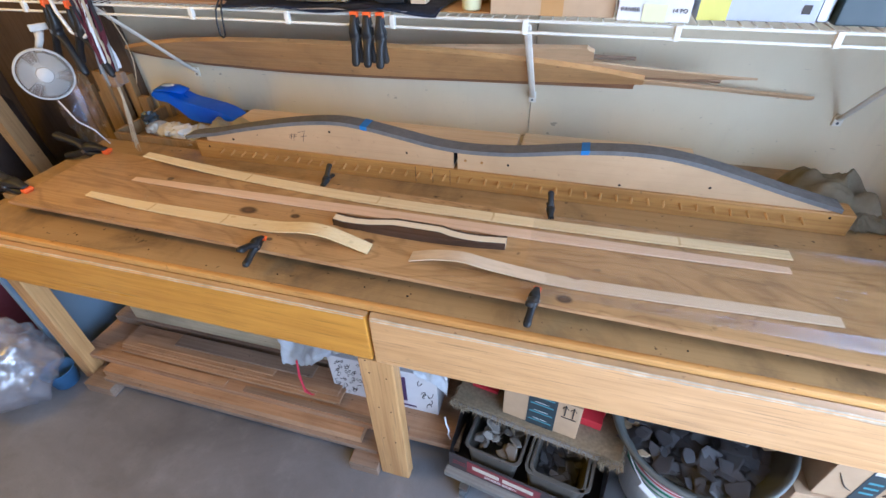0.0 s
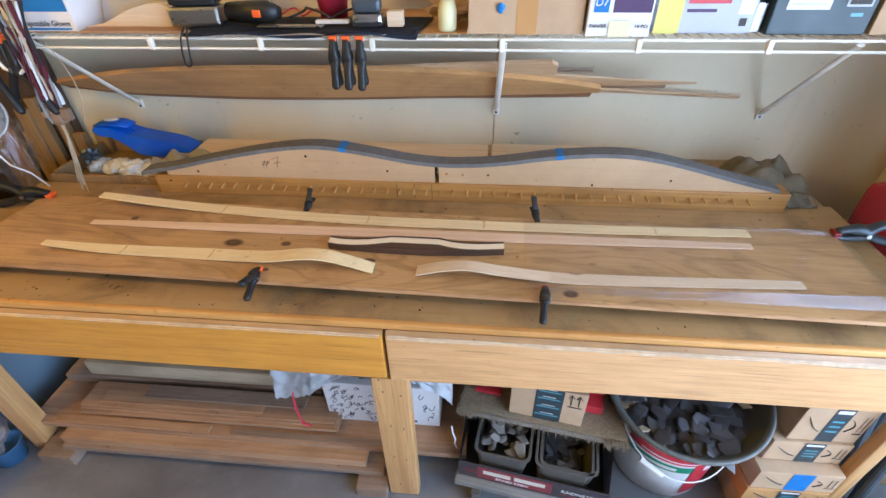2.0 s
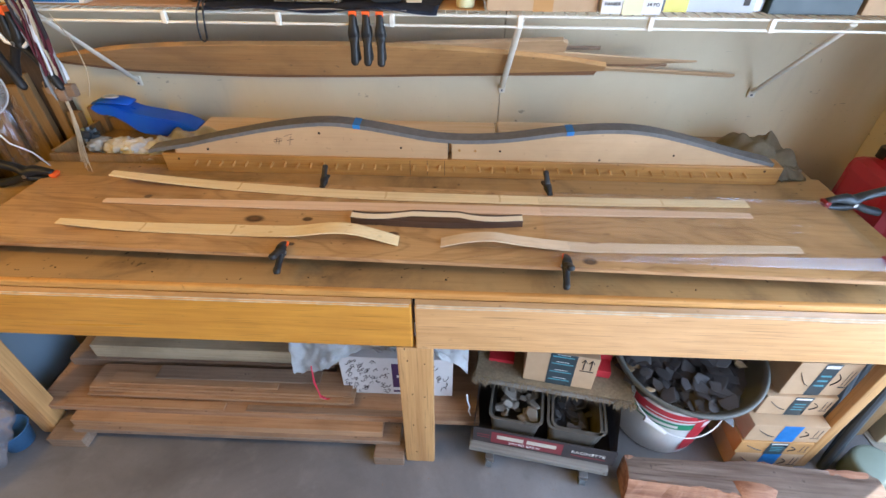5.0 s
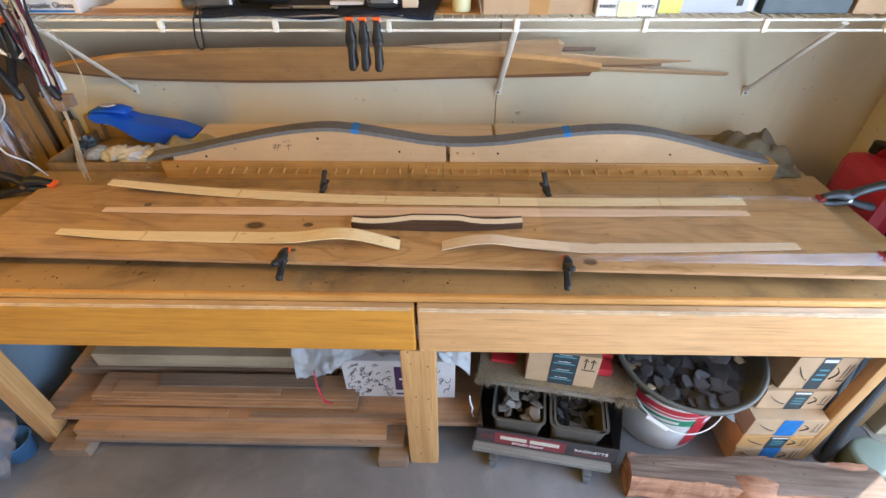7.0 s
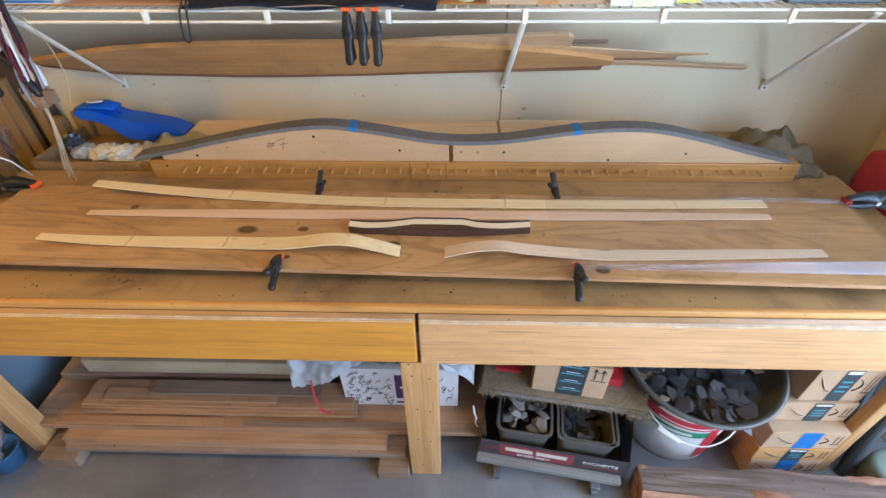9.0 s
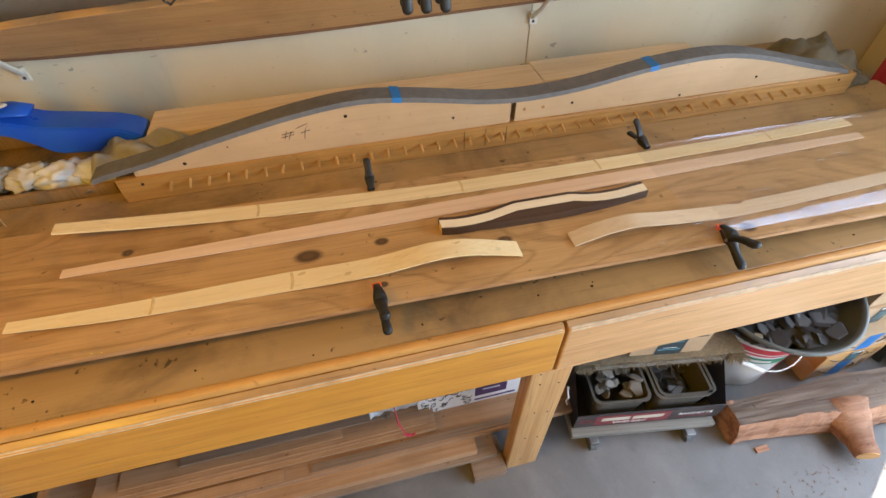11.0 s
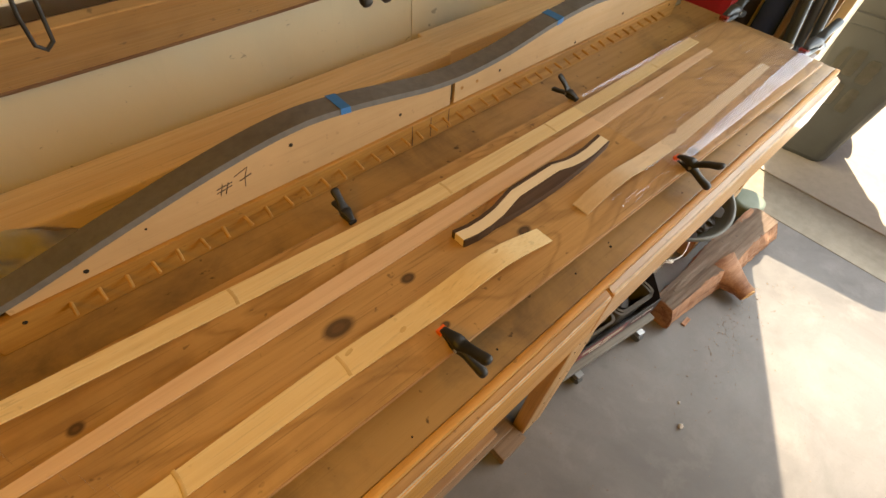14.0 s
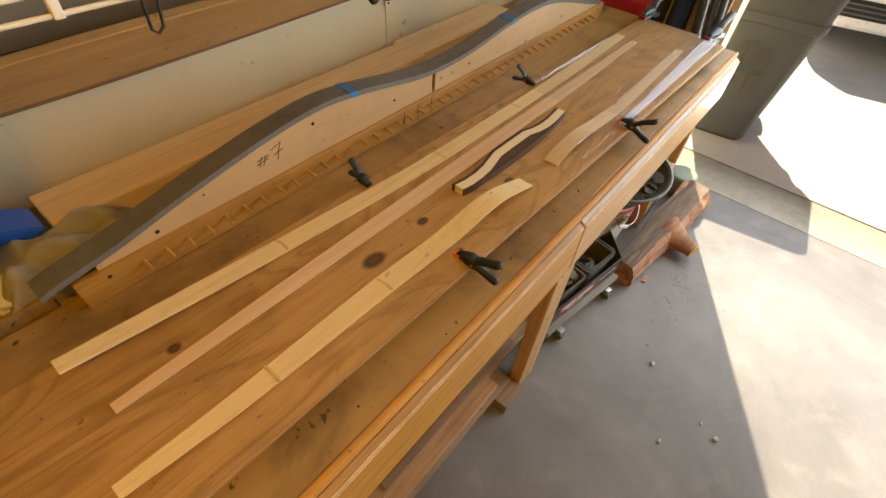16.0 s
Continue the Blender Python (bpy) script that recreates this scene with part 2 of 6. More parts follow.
TEALINK = plain("teal_print", (0.10, 0.32, 0.38), 0.4)
BLACKINK = plain("black_print", (0.045, 0.035, 0.03), 0.6)
WHITEINK = plain("white_print", (0.72, 0.70, 0.68), 0.5)
BLUETAPE = plain("blue_masking_tape", (0.02, 0.18, 0.50), 0.5, vary=0.25, scale=30)
BLUEPAN = plain("blue_plastic", (0.014, 0.11, 0.58), 0.35, vary=0.2, scale=20)
BLACKPL = plain("black_nylon", (0.010, 0.011, 0.013), 0.5, vary=0.3, scale=50, dirt=0.3)
ORANGE = plain("orange_pad", (0.85, 0.13, 0.02), 0.45)
REDPAD = plain("red_pad", (0.30, 0.018, 0.018), 0.45)
STEEL = plain("clamp_steel", (0.42, 0.43, 0.44), 0.3, 1.0, vary=0.3, scale=30)
GUNMETAL = plain("blued_steel", (0.09, 0.11, 0.13), 0.4, 0.6)
WHITEMETAL = plain("white_coated_wire", (0.78, 0.75, 0.66), 0.4, dirt=0.3, vary=0.2)
WHITEPL = plain("white_plastic", (0.72, 0.72, 0.70), 0.4, dirt=0.2)
FANWHITE = plain("dusty_white_plastic", (0.50, 0.49, 0.46), 0.5, dirt=0.3)
TUBBLACK = plain("dusty_black_tub", (0.125, 0.13, 0.118), 0.5, vary=0.5, scale=14, dirt=0.6)
SLATE = plain("slate_flake", (0.085, 0.08, 0.083), 0.42, vary=0.6, scale=15, dirt=0.4)
STONE = plain("pale_stone_flake", (0.22, 0.195, 0.165), 0.7, vary=0.6, scale=22, dirt=0.4)
PEBBLE = plain("pale_pebble", (0.48, 0.45, 0.41), 0.7)
REDLABEL = plain("red_label", (0.52, 0.03, 0.045), 0.4)
GREENLABEL = plain("green_label", (0.03, 0.25, 0.13), 0.4)
PINKCAN = plain("red_jerrycan_plastic", (0.50, 0.03, 0.06), 0.35, dirt=0.3)
LINEN = plain("canvas_cloth", (0.62, 0.58, 0.49), 0.9, vary=0.3, scale=60, dirt=0.3, bump=0.4)
KHAKI = plain("khaki_canvas", (0.36, 0.31, 0.22), 0.9, vary=0.4, scale=60, dirt=0.4, bump=0.4)
WHITECLOTH = plain("white_woven_sack", (0.74, 0.76, 0.78), 0.6, vary=0.2, scale=80, bump=0.3)
REDSTRING = plain("red_ribbon", (0.5, 0.02, 0.05), 0.5)
STRAPGREY = plain("grey_webbing", (0.30, 0.30, 0.29), 0.8, vary=0.6, scale=90, dirt=0.4, bump=0.4)
CARPET = plain("carpet_pile", (0.29, 0.225, 0.14), 0.95, vary=0.7, scale=120, dirt=0.6, bump=0.9)
DOLLY = wood("dusty_dolly_board", (0.25, 0.24, 0.22), (0.16, 0.148, 0.13), "X", 0.6, 4, 6, 0.6)
BOXBLACK = plain("black_printed_carton", (0.048, 0.042, 0.044), 0.45, dirt=0.3)
BOXRED = plain("maroon_print", (0.22, 0.035, 0.045), 0.45)
BOXWHITE = plain("white_carton", (0.74, 0.72, 0.72), 0.5, dirt=0.15)
PURPLE = plain("purple_print", (0.07, 0.03, 0.10), 0.5)
NAVY = plain("navy_mat", (0.022, 0.03, 0.06), 0.7, vary=0.4, scale=40)
YELLOW = plain("yellow_carton", (0.70, 0.62, 0.12), 0.4)
GREYBOX = plain("grey_carton", (0.45, 0.47, 0.52), 0.4)
DARKBOX = plain("dark_teal_carton", (0.022, 0.045, 0.055), 0.4)
SOAP = plain("pale_yellow_plastic", (0.72, 0.70, 0.42), 0.35)
LOGSIDE = wood("cedar_log_side", (0.50, 0.265, 0.155), (0.24, 0.10, 0.055), "X", 0.75, 9, 10, 0.6, bump=0.9, rings=0.7)
LOGTOP = wood("weathered_log_top", (0.42, 0.315, 0.25), (0.23, 0.16, 0.12), "X", 0.75, 6, 10, 0.4, bump=0.7)
LOGEND = plain("cut_end_grain", (0.66, 0.36, 0.13), 0.7, vary=0.4, scale=20)
BLUEPANEL = plain("light_blue_panel", (0.20, 0.28, 0.36), 0.5, dirt=0.2, scale=6)
DARKSTUFF = plain("dark_cloth", (0.03, 0.022, 0.022), 0.9)
MAROON = plain("maroon_cloth", (0.10, 0.012, 0.02), 0.85)
BLUECLOTH = plain("dark_blue_fabric", (0.02, 0.04, 0.12), 0.8)
CANGREY = plain("grey_bin_plastic", (0.10, 0.115, 0.125), 0.5, vary=0.25, scale=12, dirt=0.3)
SPRAY = plain("faded_spray_paint", (0.24, 0.245, 0.225), 0.7, vary=0.6, scale=40, dirt=0.5)
CARPAINT = plain("silver_car_paint", (0.78, 0.80, 0.83), 0.3, 0.1, coat=0.6, bump=0)
TYRE = plain("tyre_rubber", (0.02, 0.02, 0.02), 0.8)
DARKGAP = plain("dark_gap", (0.012, 0.009, 0.007), 0.9)
FILM = film_material("stretch_film", 0.966, 0.05, (0.985, 0.985, 1.0), (0.78, 0.88, 1.0))
SHEET = film_material("flat_stretch_film", 0.97, 0.38, (1, 1, 1), (0.85, 0.9, 1.0))
BAGFILM = film_material("clear_bag", 0.88, 0.22, (0.93, 0.94, 0.95), milky=0.16)
GRASSGREEN = plain("pale_green_plastic", (0.19, 0.24, 0.20), 0.5)


# ---- building helpers ----
def part(name, bm, material, parent=None, label="", smooth=False):
    me = bpy.data.meshes.new(name)
    bm.normal_update()
    bm.to_mesh(me)
    bm.free()
    for m in material if isinstance(material, (list, tuple)) else (material,):
        me.materials.append(m)
    if smooth:
        for p in me.polygons:
            p.use_smooth = True
    ob = new(name, me)
    if parent:
        ob.parent = parent
    if label:
        ob["label"] = label
    return ob


def thing(name, label, category, m=None, group="", kind=""):
    ob = new(name)
    ob.empty_display_size = 0.05
    if m is not None:
        ob.matrix_world = m
    return tagged(ob, label, category, group, kind)


def B(lo, hi, bevel=0.002, bm=None, mat=0):
    bm = bm or bmesh.new()
    r = bmesh.ops.create_cube(bm, size=1.0)["verts"]
    lo, hi = Vector(lo), Vector(hi)
    for v in r:
        v.co = Vector([(lo[k] + hi[k]) / 2 + v.co[k] * (hi[k] - lo[k]) for k in range(3)])
    faces = list({f for v in r for f in v.link_faces})
    for f in faces:
        f.material_index = mat
    if bevel:
        out = bmesh.ops.bevel(bm, geom=list({e for v in r for e in v.link_edges}), offset=bevel, segments=2, affect="EDGES", profile=0.6)
        for f in out["faces"]:
            f.material_index = mat
    return bm


def frame_for(d):
    d = d.normalized()
    u = d.cross(Vector((0, 0, 1)) if abs(d.z) < 0.9 else Vector((1, 0, 0))).normalized()
    return u, d.cross(u).normalized()


def rod(points, radius, seg=8, bm=None, flat=None, cap=True):
    """A round or oval bar swept along points; radius may be a list."""
    bm = bm or bmesh.new()
    pts = [Vector(p) for p in points]
    rad = radius if isinstance(radius, (list, tuple)) else [radius] * len(pts)
    rings, u0 = [], None
    for k, p in enumerate(pts):
        d = (pts[min(k + 1, len(pts) - 1)] - pts[max(k - 1, 0)]).normalized()
        if u0 is None:
            u, v = frame_for(d)
        else:
            u = (u0 - d * u0.dot(d)).normalized()
            v = d.cross(u)
        u0 = u
        f = flat or 1.0
        rings.append([bm.verts.new(p + (u * math.cos(a) + v * math.sin(a) * f) * rad[k]) for a in [2 * math.pi * i / seg for i in range(seg)]])
    for a, b in zip(rings, rings[1:]):
        for i in range(seg):
            bm.faces.new((a[i], a[(i + 1) % seg], b[(i + 1) % seg], b[i]))
    if cap:
        bm.faces.new(rings[0][::-1])
        bm.faces.new(rings[-1])
    return bm


def lathe(profile, seg=40, centre=(0, 0), bm=None, wobble=0.0):
    bm = bm or bmesh.new()
    rings = []
    for r, z in profile:
        rings.append([bm.verts.new((centre[0] + (r + wobble * math.sin(3 * a + z * 9)) * math.cos(a), centre[1] + (r + wobble * math.sin(2 * a)) * math.sin(a), z)) for a in [2 * math.pi * i / seg for i in range(seg)]])
    for a, b in zip(rings, rings[1:]):
        for i in range(seg):
            bm.faces.new((a[i], a[(i + 1) % seg], b[(i + 1) % seg], b[i]))
    return bm


def smoothed(keys, n):
    """Evenly resampled Catmull-Rom values through rows whose first value is x."""
    out = []
    x0, x1 = keys[0][0], keys[-1][0]
    for i in range(n + 1):
        x = x0 + (x1 - x0) * i / n
        k = max(j for j in range(len(keys) - 1) if keys[j][0] <= x + 1e-9)
        a, b = keys[k], keys[k + 1]
        p, q = keys[max(k - 1, 0)], keys[min(k + 2, len(keys) - 1)]
        s = (x - a[0]) / (b[0] - a[0])
        row = [x]
        for c in range(1, len(a)):
            ma = (b[c] - p[c]) / (b[0] - p[0]) * (b[0] - a[0])
            mb = (q[c] - a[c]) / (q[0] - a[0]) * (b[0] - a[0])
            row.append((2 * s**3 - 3 * s**2 + 1) * a[c] + (s**3 - 2 * s**2 + s) * ma + (-2 * s**3 + 3 * s**2) * b[c] + (s**3 - s**2) * mb)
        out.append(row)
    return out


def lath(rows, thick, ragged=0.0, seed=0):
    """A thin flat strip along x: rows of x, y, z (underside), width."""
    rnd, bm, rings = random.Random(seed), bmesh.new(), []
    for x, y, z, w in rows:
        a, b = w / 2 + rnd.uniform(-ragged, ragged), w / 2 + rnd.uniform(-ragged, ragged)
        rings.append([bm.verts.new(c) for c in ((x, y - a, z), (x, y + b, z), (x, y + b, z + thick), (x, y - a, z + thick))])
    for a, b in zip(rings, rings[1:]):
        for i in range(4):
            bm.faces.new((a[i], b[i], b[(i + 1) % 4], a[(i + 1) % 4]))
    bm.faces.new(rings[0])
    bm.faces.new(rings[-1][::-1])
    bmesh.ops.recalc_face_normals(bm, faces=bm.faces)
    return bm


def drape(nx, ny, f, thick=0.0025):
    """A cloth sheet: f(u, v) gives a place for u, v in 0..1."""
    bm = bmesh.new()
    g = [[bm.verts.new(f(i / nx, j / ny)) for j in range(ny + 1)] for i in range(nx + 1)]
    for i in range(nx):
        for j in range(ny):
            bm.faces.new((g[i][j], g[i + 1][j], g[i + 1][j + 1], g[i][j + 1]))
    if thick:
        bmesh.ops.solidify(bm, geom=bm.faces[:], thickness=thick)
    return bm


def lump(radius, squash=(1, 1, 1), rough=0.25, freq=3.0, sub=3, off=0.0, bm=None, centre=(0, 0, 0)):
    bm = bm or bmesh.new()
    r = bmesh.ops.create_icosphere(bm, subdivisions=sub, radius=1.0)["verts"]
    for v in r:
        d = v.co.normalized()
        k = radius * (1 + rough * noise.noise(d * freq + Vector((off, off * 1.7, 0))) + rough * 0.4 * noise.noise(d * freq * 2.7 + Vector((off, 0, off))))
        v.co = Vector([centre[i] + d[i] * k * squash[i] for i in range(3)])
    return bm


def writing(name, text, size, m, material, parent=None, depth=0.0004):
    cu = bpy.data.curves.new(name, "FONT")
    cu.body, cu.size, cu.extrude, cu.align_x, cu.align_y = text, size, depth, "CENTER", "CENTER"
    tmp = bpy.data.objects.new(name, cu)
    scene.collection.objects.link(tmp)
    me = bpy.data.meshes.new_from_object(tmp.evaluated_get(bpy.context.evaluated_depsgraph_get()))
    bpy.data.objects.remove(tmp)
    me.materials.clear()
    me.materials.append(material)
    ob = new(name, me)
    if parent:
        ob.parent = parent
    ob.matrix_basis = m
    return ob


def flakes(n, spread, z0, size, seed, layers=0.02, tip=38, fat=1.0):
    """Angular knapped flakes heaped inside a round or boxed spread(rnd) -> (x, y)."""
    rnd, bm = random.Random(seed), bmesh.new()
    for k in range(n):
        x, y = spread(rnd)
        s = size * rnd.uniform(0.55, 1.3)
        m = pose(x, y, z0 + layers * k / n + rnd.uniform(0, layers), rnd.uniform(-tip, tip), rnd.uniform(-tip, tip), rnd.uniform(0, 360))
        corners = rnd.randint(5, 8)
        top, bot = [], []
        for i in range(corners):
            a = 2 * math.pi * i / corners + rnd.uniform(-0.25, 0.25)
            q = Vector((math.cos(a) * s * rnd.uniform(0.7, 1.1), math.sin(a) * s * rnd.uniform(0.4, 0.75), 0))
            top.append(bm.verts.new(m @ (q * 0.8 + Vector((0, 0, s * 0.14 * fat)))))
            bot.append(bm.verts.new(m @ (q + Vector((0, 0, -s * 0.06 * fat)))))
        bm.faces.new(top)
        bm.faces.new(bot[::-1])
        for i in range(corners):
            bm.faces.new((bot[i], bot[(i + 1) % corners], top[(i + 1) % corners], top[i]))
    return bm


# ---- the garage ----
tagged(part("floor", B((-3.3, -5.0, -0.12), (1.446, 0.81, 0.0), 0.002), CONCRETE), "grey stained concrete garage floor", "floor", kind="structure")
tagged(part("threshold", B((1.4505, -5.0, -0.12), (1.718, 0.81, -0.001), 0.003), THRESH), "stained concrete strip across the door opening", "threshold", kind="structure")
tagged(part("ground", B((1.735, -300, -0.13), (400, 300, -0.004), 0), DRIVE), "pale concrete driveway in full sun", "ground", kind="structure")
tagged(part("wall_back", B((-3.3, 0.81, 0), (0.219, 0.93, 2.6), 0), WALL), "cream painted panel wall behind the bench", "wall", kind="structure")
tagged(part("wall_back_panel", B((0.222, 0.81, 0), (1.62, 0.93, 2.6), 0), WALL), "cream painted panel wall behind the bench", "wall", kind="structure")
tagged(part("wall_back_core", B((-3.3, 0.932, 0), (1.62, 0.98, 2.6), 0), DARKGAP), "dark core behind the wall panels", "wall", kind="structure")
tagged(part("wall_door_side", B((1.47, 0.12, 0), (1.62, 0.808, 2.6), 0.003), WALL), "cream wall beside the garage door opening", "wall", kind="structure")
tagged(part("wall_lintel", B((1.45, -4.6, 2.12), (1.62, 0.118, 2.6), 0.003), ROOM), "wall above the garage door opening", "wall", kind="structure")
tagged(part("wall_far_jamb", B((1.45, -5.0, 0), (1.62, -4.602, 2.6), 0.003), ROOM), "wall on the far side of the door opening", "wall", kind="structure")
tagged(part("wall_front", B((-3.3, -5.12, 0), (1.62, -5.002, 2.6), 0), ROOM), "unseen garage wall facing the bench, browned to cut bounce light", "wall", kind="structure")
tagged(part("wall_left", B((-3.42, -5.12, 0), (-3.302, 0.93, 2.6), 0), ROOM), "unseen garage end wall, browned to cut bounce light", "wall", kind="structure")
tagged(part("ceiling", B((-3.42, -5.12, 2.602), (1.62, 0.98, 2.7), 0), CEIL), "unseen garage ceiling, browned to cut bounce light", "ceiling", kind="structure")


# ---- workbench ----
bench = thing("workbench", "long varnished fir workbench with a worn brown top", "workbench")
part("apron", B((-1.225, -0.006, 0.554), (-0.0035, 0.032, 0.694), 0.004), VARNISH, bench)
part("apron", B((0.0035, -0.006, 0.550), (1.15, 0.032, 0.692), 0.004), VARNISH_GLARE, bench, "varnished apron board, paled for the doorway glare")
part("leg", B((-0.045, -0.004, 0.0), (0.043, 0.034, 0.5495), 0.005), VARNISH_Z, bench)
part("leg", B((-1.238, 0.04, 0.0), (-1.18, 0.095, 0.70), 0.005), VARNISH_Z, bench)
part("leg", B((1.156, 0.03, 0.0), (1.19, 0.062, 0.69), 0.005), VARNISH_Z, bench)
for x in (-1.2, 1.06):
    part("leg", B((x, 0.44, 0.0), (x + 0.07, 0.52, 0.698), 0.005), VARNISH_Z, bench)
part("worktop", B((-1.20, 0.1525, 0.702), (1.15, 0.525, 0.7305), 0.003), WORKTOP, bench)
part("front_plank", B((-1.20, 0.0242, 0.690), (1.15, 0.1515, 0.7145), 0.002), WORKTOP, bench, "grimy brown front plank")
part("front_trim", B((-1.20, 0.0098, 0.6985), (1.15, 0.0240, 0.7170), 0.0050), TRIM, bench, "rounded orange pine bead")


def ledge_strip(x0, x1, z):
    """A thin strip that rises from the apron's edge to the bead."""
    bm, prev = bmesh.new(), None
    for x in (x0, x1):
        cur = [bm.verts.new(c) for c in ((x, -0.0015, z + 0.0006), (x, 0.0096, 0.6990), (x, 0.0096, 0.6930), (x, -0.0015, z + 0.0001))]
        if prev:
            for k in range(4):
                bm.faces.new((prev[k], cur[k], cur[(k + 1) % 4], prev[(k + 1) % 4]))
        else:
            bm.faces.new(cur[::-1])
        prev = cur
    bm.faces.new(prev)
    bmesh.ops.recalc_face_normals(bm, faces=bm.faces)
    return bm


part("dirty_ledge", ledge_strip(-1.21, -0.004, 0.694), LEDGE, bench, "grimy brown ledge")
part("dirty_ledge", ledge_strip(0.004, 1.148, 0.692), LEDGE, bench, "grimy brown ledge")
part("rear_rail", B((-1.18, 0.485, 0.57), (1.13, 0.522, 0.70), 0.004), VARNISH, bench)


def worn_edge(x0, x1, z, seed, low, amp):
    """A ragged continuous line of bare wood along the top front edge."""
    rnd, bm, prev = random.Random(seed), bmesh.new(), None
    n = int((x1 - x0) / 0.0035)
    for i in range(n + 1):
        x = x0 + (x1 - x0) * i / n
        w = noise.noise(Vector((x * 6, seed, 0))) + 0.7 * noise.noise(Vector((x * 23, seed, 2))) + 0.4 * noise.noise(Vector((x * 70, seed, 4)))
        h = max(0.0002, low + amp * w + rnd.uniform(-0.0004, 0.0004))
        d = max(0.0003, low * 0.5 + amp * 0.6 * noise.noise(Vector((x * 17, seed, 5))))
        cur = [bm.verts.new(c) for c in ((x, -0.0063, z - 0.0032 - h), (x, -0.0066, z - 0.0034), (x, -0.0029, z + 0.0009), (x, -0.0026 + d, z + 0.0014))]
        if prev:
            for k in range(3):
                bm.faces.new((prev[k], cur[k], cur[k + 1], prev[k + 1]))
        prev = cur
    return bm


part("worn_edge", worn_edge(-1.22, -0.008, 0.694, 1, 0.0012, 0.0026), WORN, bench, "bare chipped edge where the varnish is gone")
part("worn_edge", worn_edge(0.008, 1.146, 0.692, 4, 0.0022, 0.0046), WORN, bench, "bare chipped edge where the varnish is gone")


def disc(r, h=0.0012, seg=10):
    bm = bmesh.new()
    bmesh.ops.create_cone(bm, cap_ends=True, segments=seg, radius1=r, radius2=r * 0.8, depth=h)
    return bm


nail = part("nail_hole", disc(0.0022), DARKGAP, bench)
nail.matrix_basis = pose(-0.02, -0.0044, 0.50, 90)
for x, z in ((0.022, 0.49), (-0.012, 0.36), (0.02, 0.35), (-0.015, 0.21), (0.018, 0.2), (-0.01, 0.06), (-0.025, 0.545)):
    o = part("nail_hole", disc(0.0022), DARKGAP, bench)
    o.matrix_basis = pose(x, -0.0044, z, 90)
for x, y, r in ((-0.03, 0.062, 0.002), (0.07, 0.058, 0.0028), (-0.6, 0.055, 0.0018), (0.075, 0.066, 0.0014), (-0.42, 0.038, 0.0016), (-0.24, 0.052, 0.002), (0.31, 0.046, 0.0015), (0.62, 0.05, 0.002), (-0.83, 0.06, 0.0022)):
    o = part("worktop_hole", disc(r), DARKGAP, bench)
    o.matrix_basis = pose(x, y, 0.7150)

ledge = tagged(part("rear_ledge", B((-0.80, 0.528, 0.69), (1.135, 0.808, 0.728), 0.003), WORKTOP), "brown plank ledge between the bench and wall", "ledge", kind="structure")

# plywood board on top
BOARD_POSE = pose(-0.02, 0.226, 0, 0, 0, -1.35)
back_to_board = BOARD_POSE.inverted()
KNOTS = []
for x, y, rx, ry in ((-0.411, 0.214, 0.024, 0.015), (-0.279, 0.218, 0.013, 0.009), (0.388, 0.086, 0.017, 0.012), (-0.06, 0.167, 0.015, 0.010), (-0.727, 0.302, 0.011, 0.009), (0.40, 0.285, 0.012, 0.006), (-0.29, 0.118, 0.008, 0.006)):
    q = back_to_board @ Vector((x, y, 0))
    KNOTS.append((q.x, q.y, rx, ry))
PLY = wood("fir_plywood", (0.51, 0.31, 0.132), (0.27, 0.142, 0.05), "X", 0.36, 15, 5, 0.45, (0.15, 0.075, 0.028), knots=KNOTS, coat=0.28, rings=0.5, sharp=0.6, pores=0.4, stretch=0.3, swirl=1.4, strands=0.55)
PLYEDGE = wood("plywood_edge", (0.52, 0.30, 0.14), (0.32, 0.16, 0.065), "X", 0.5, 10, 30, 0.2)
board = thing("plywood_board", "knotty fir plywood board clamped on the bench", "board", BOARD_POSE)
part("panel", B((-1.06, -0.152, 0.7465), (1.065, 0.152, 0.757), 0.0015), PLY, board)
part("edge_band", B((-1.06, -0.1535, 0.7472), (1.065, -0.1521, 0.7562), 0), PLYEDGE, board)
for x in (-0.95, 0.0, 0.95):
    part("batten", B((x - 0.02, -0.055, 0.7308), (x + 0.02, 0.12, 0.7462), 0.001), GREYWOOD, board)

# ---- laminations and riser on the board ----
rows = smoothed([(-0.845, 0.358, 0.790, 0.026), (-0.68, 0.358, 0.772, 0.033), (-0.5, 0.352, 0.761, 0.036), (-0.16, 0.329, 0.7595, 0.036), (0.166, 0.324, 0.7595, 0.035), (0.5, 0.325, 0.7595, 0.033), (0.842, 0.332, 0.7595, 0.030)], 90)
tagged(part("bamboo_strip", lath(rows, 0.0035, 0.0002, 1), BAMBOO), "long yellow bamboo backing strip lying on plywood", "wood strip", "bow laminations")
rows = smoothed([(-0.825, 0.272, 0.7595, 0.018), (-0.5, 0.272, 0.7595, 0.030), (-0.066, 0.273, 0.7595, 0.036), (0.4, 0.275, 0.7595, 0.032), (0.828, 0.278, 0.7595, 0.020)], 60)
tagged(part("cedar_strip", lath(rows, 0.003, 0.0001, 2), PINKWOOD), "long pinkish tapered wood strip lying on plywood", "wood strip", "bow laminations")
LIMB = [(-0.867, 0.163, 0.770, 0.020), (-0.7, 0.160, 0.762, 0.031), (-0.46, 0.160, 0.7595, 0.040), (-0.30, 0.150, 0.768, 0.041), (-0.20, 0.143, 0.786, 0.041), (-0.15, 0.140, 0.787, 0.039), (-0.10, 0.138, 0.776, 0.037), (-0.043, 0.136, 0.7590, 0.035)]
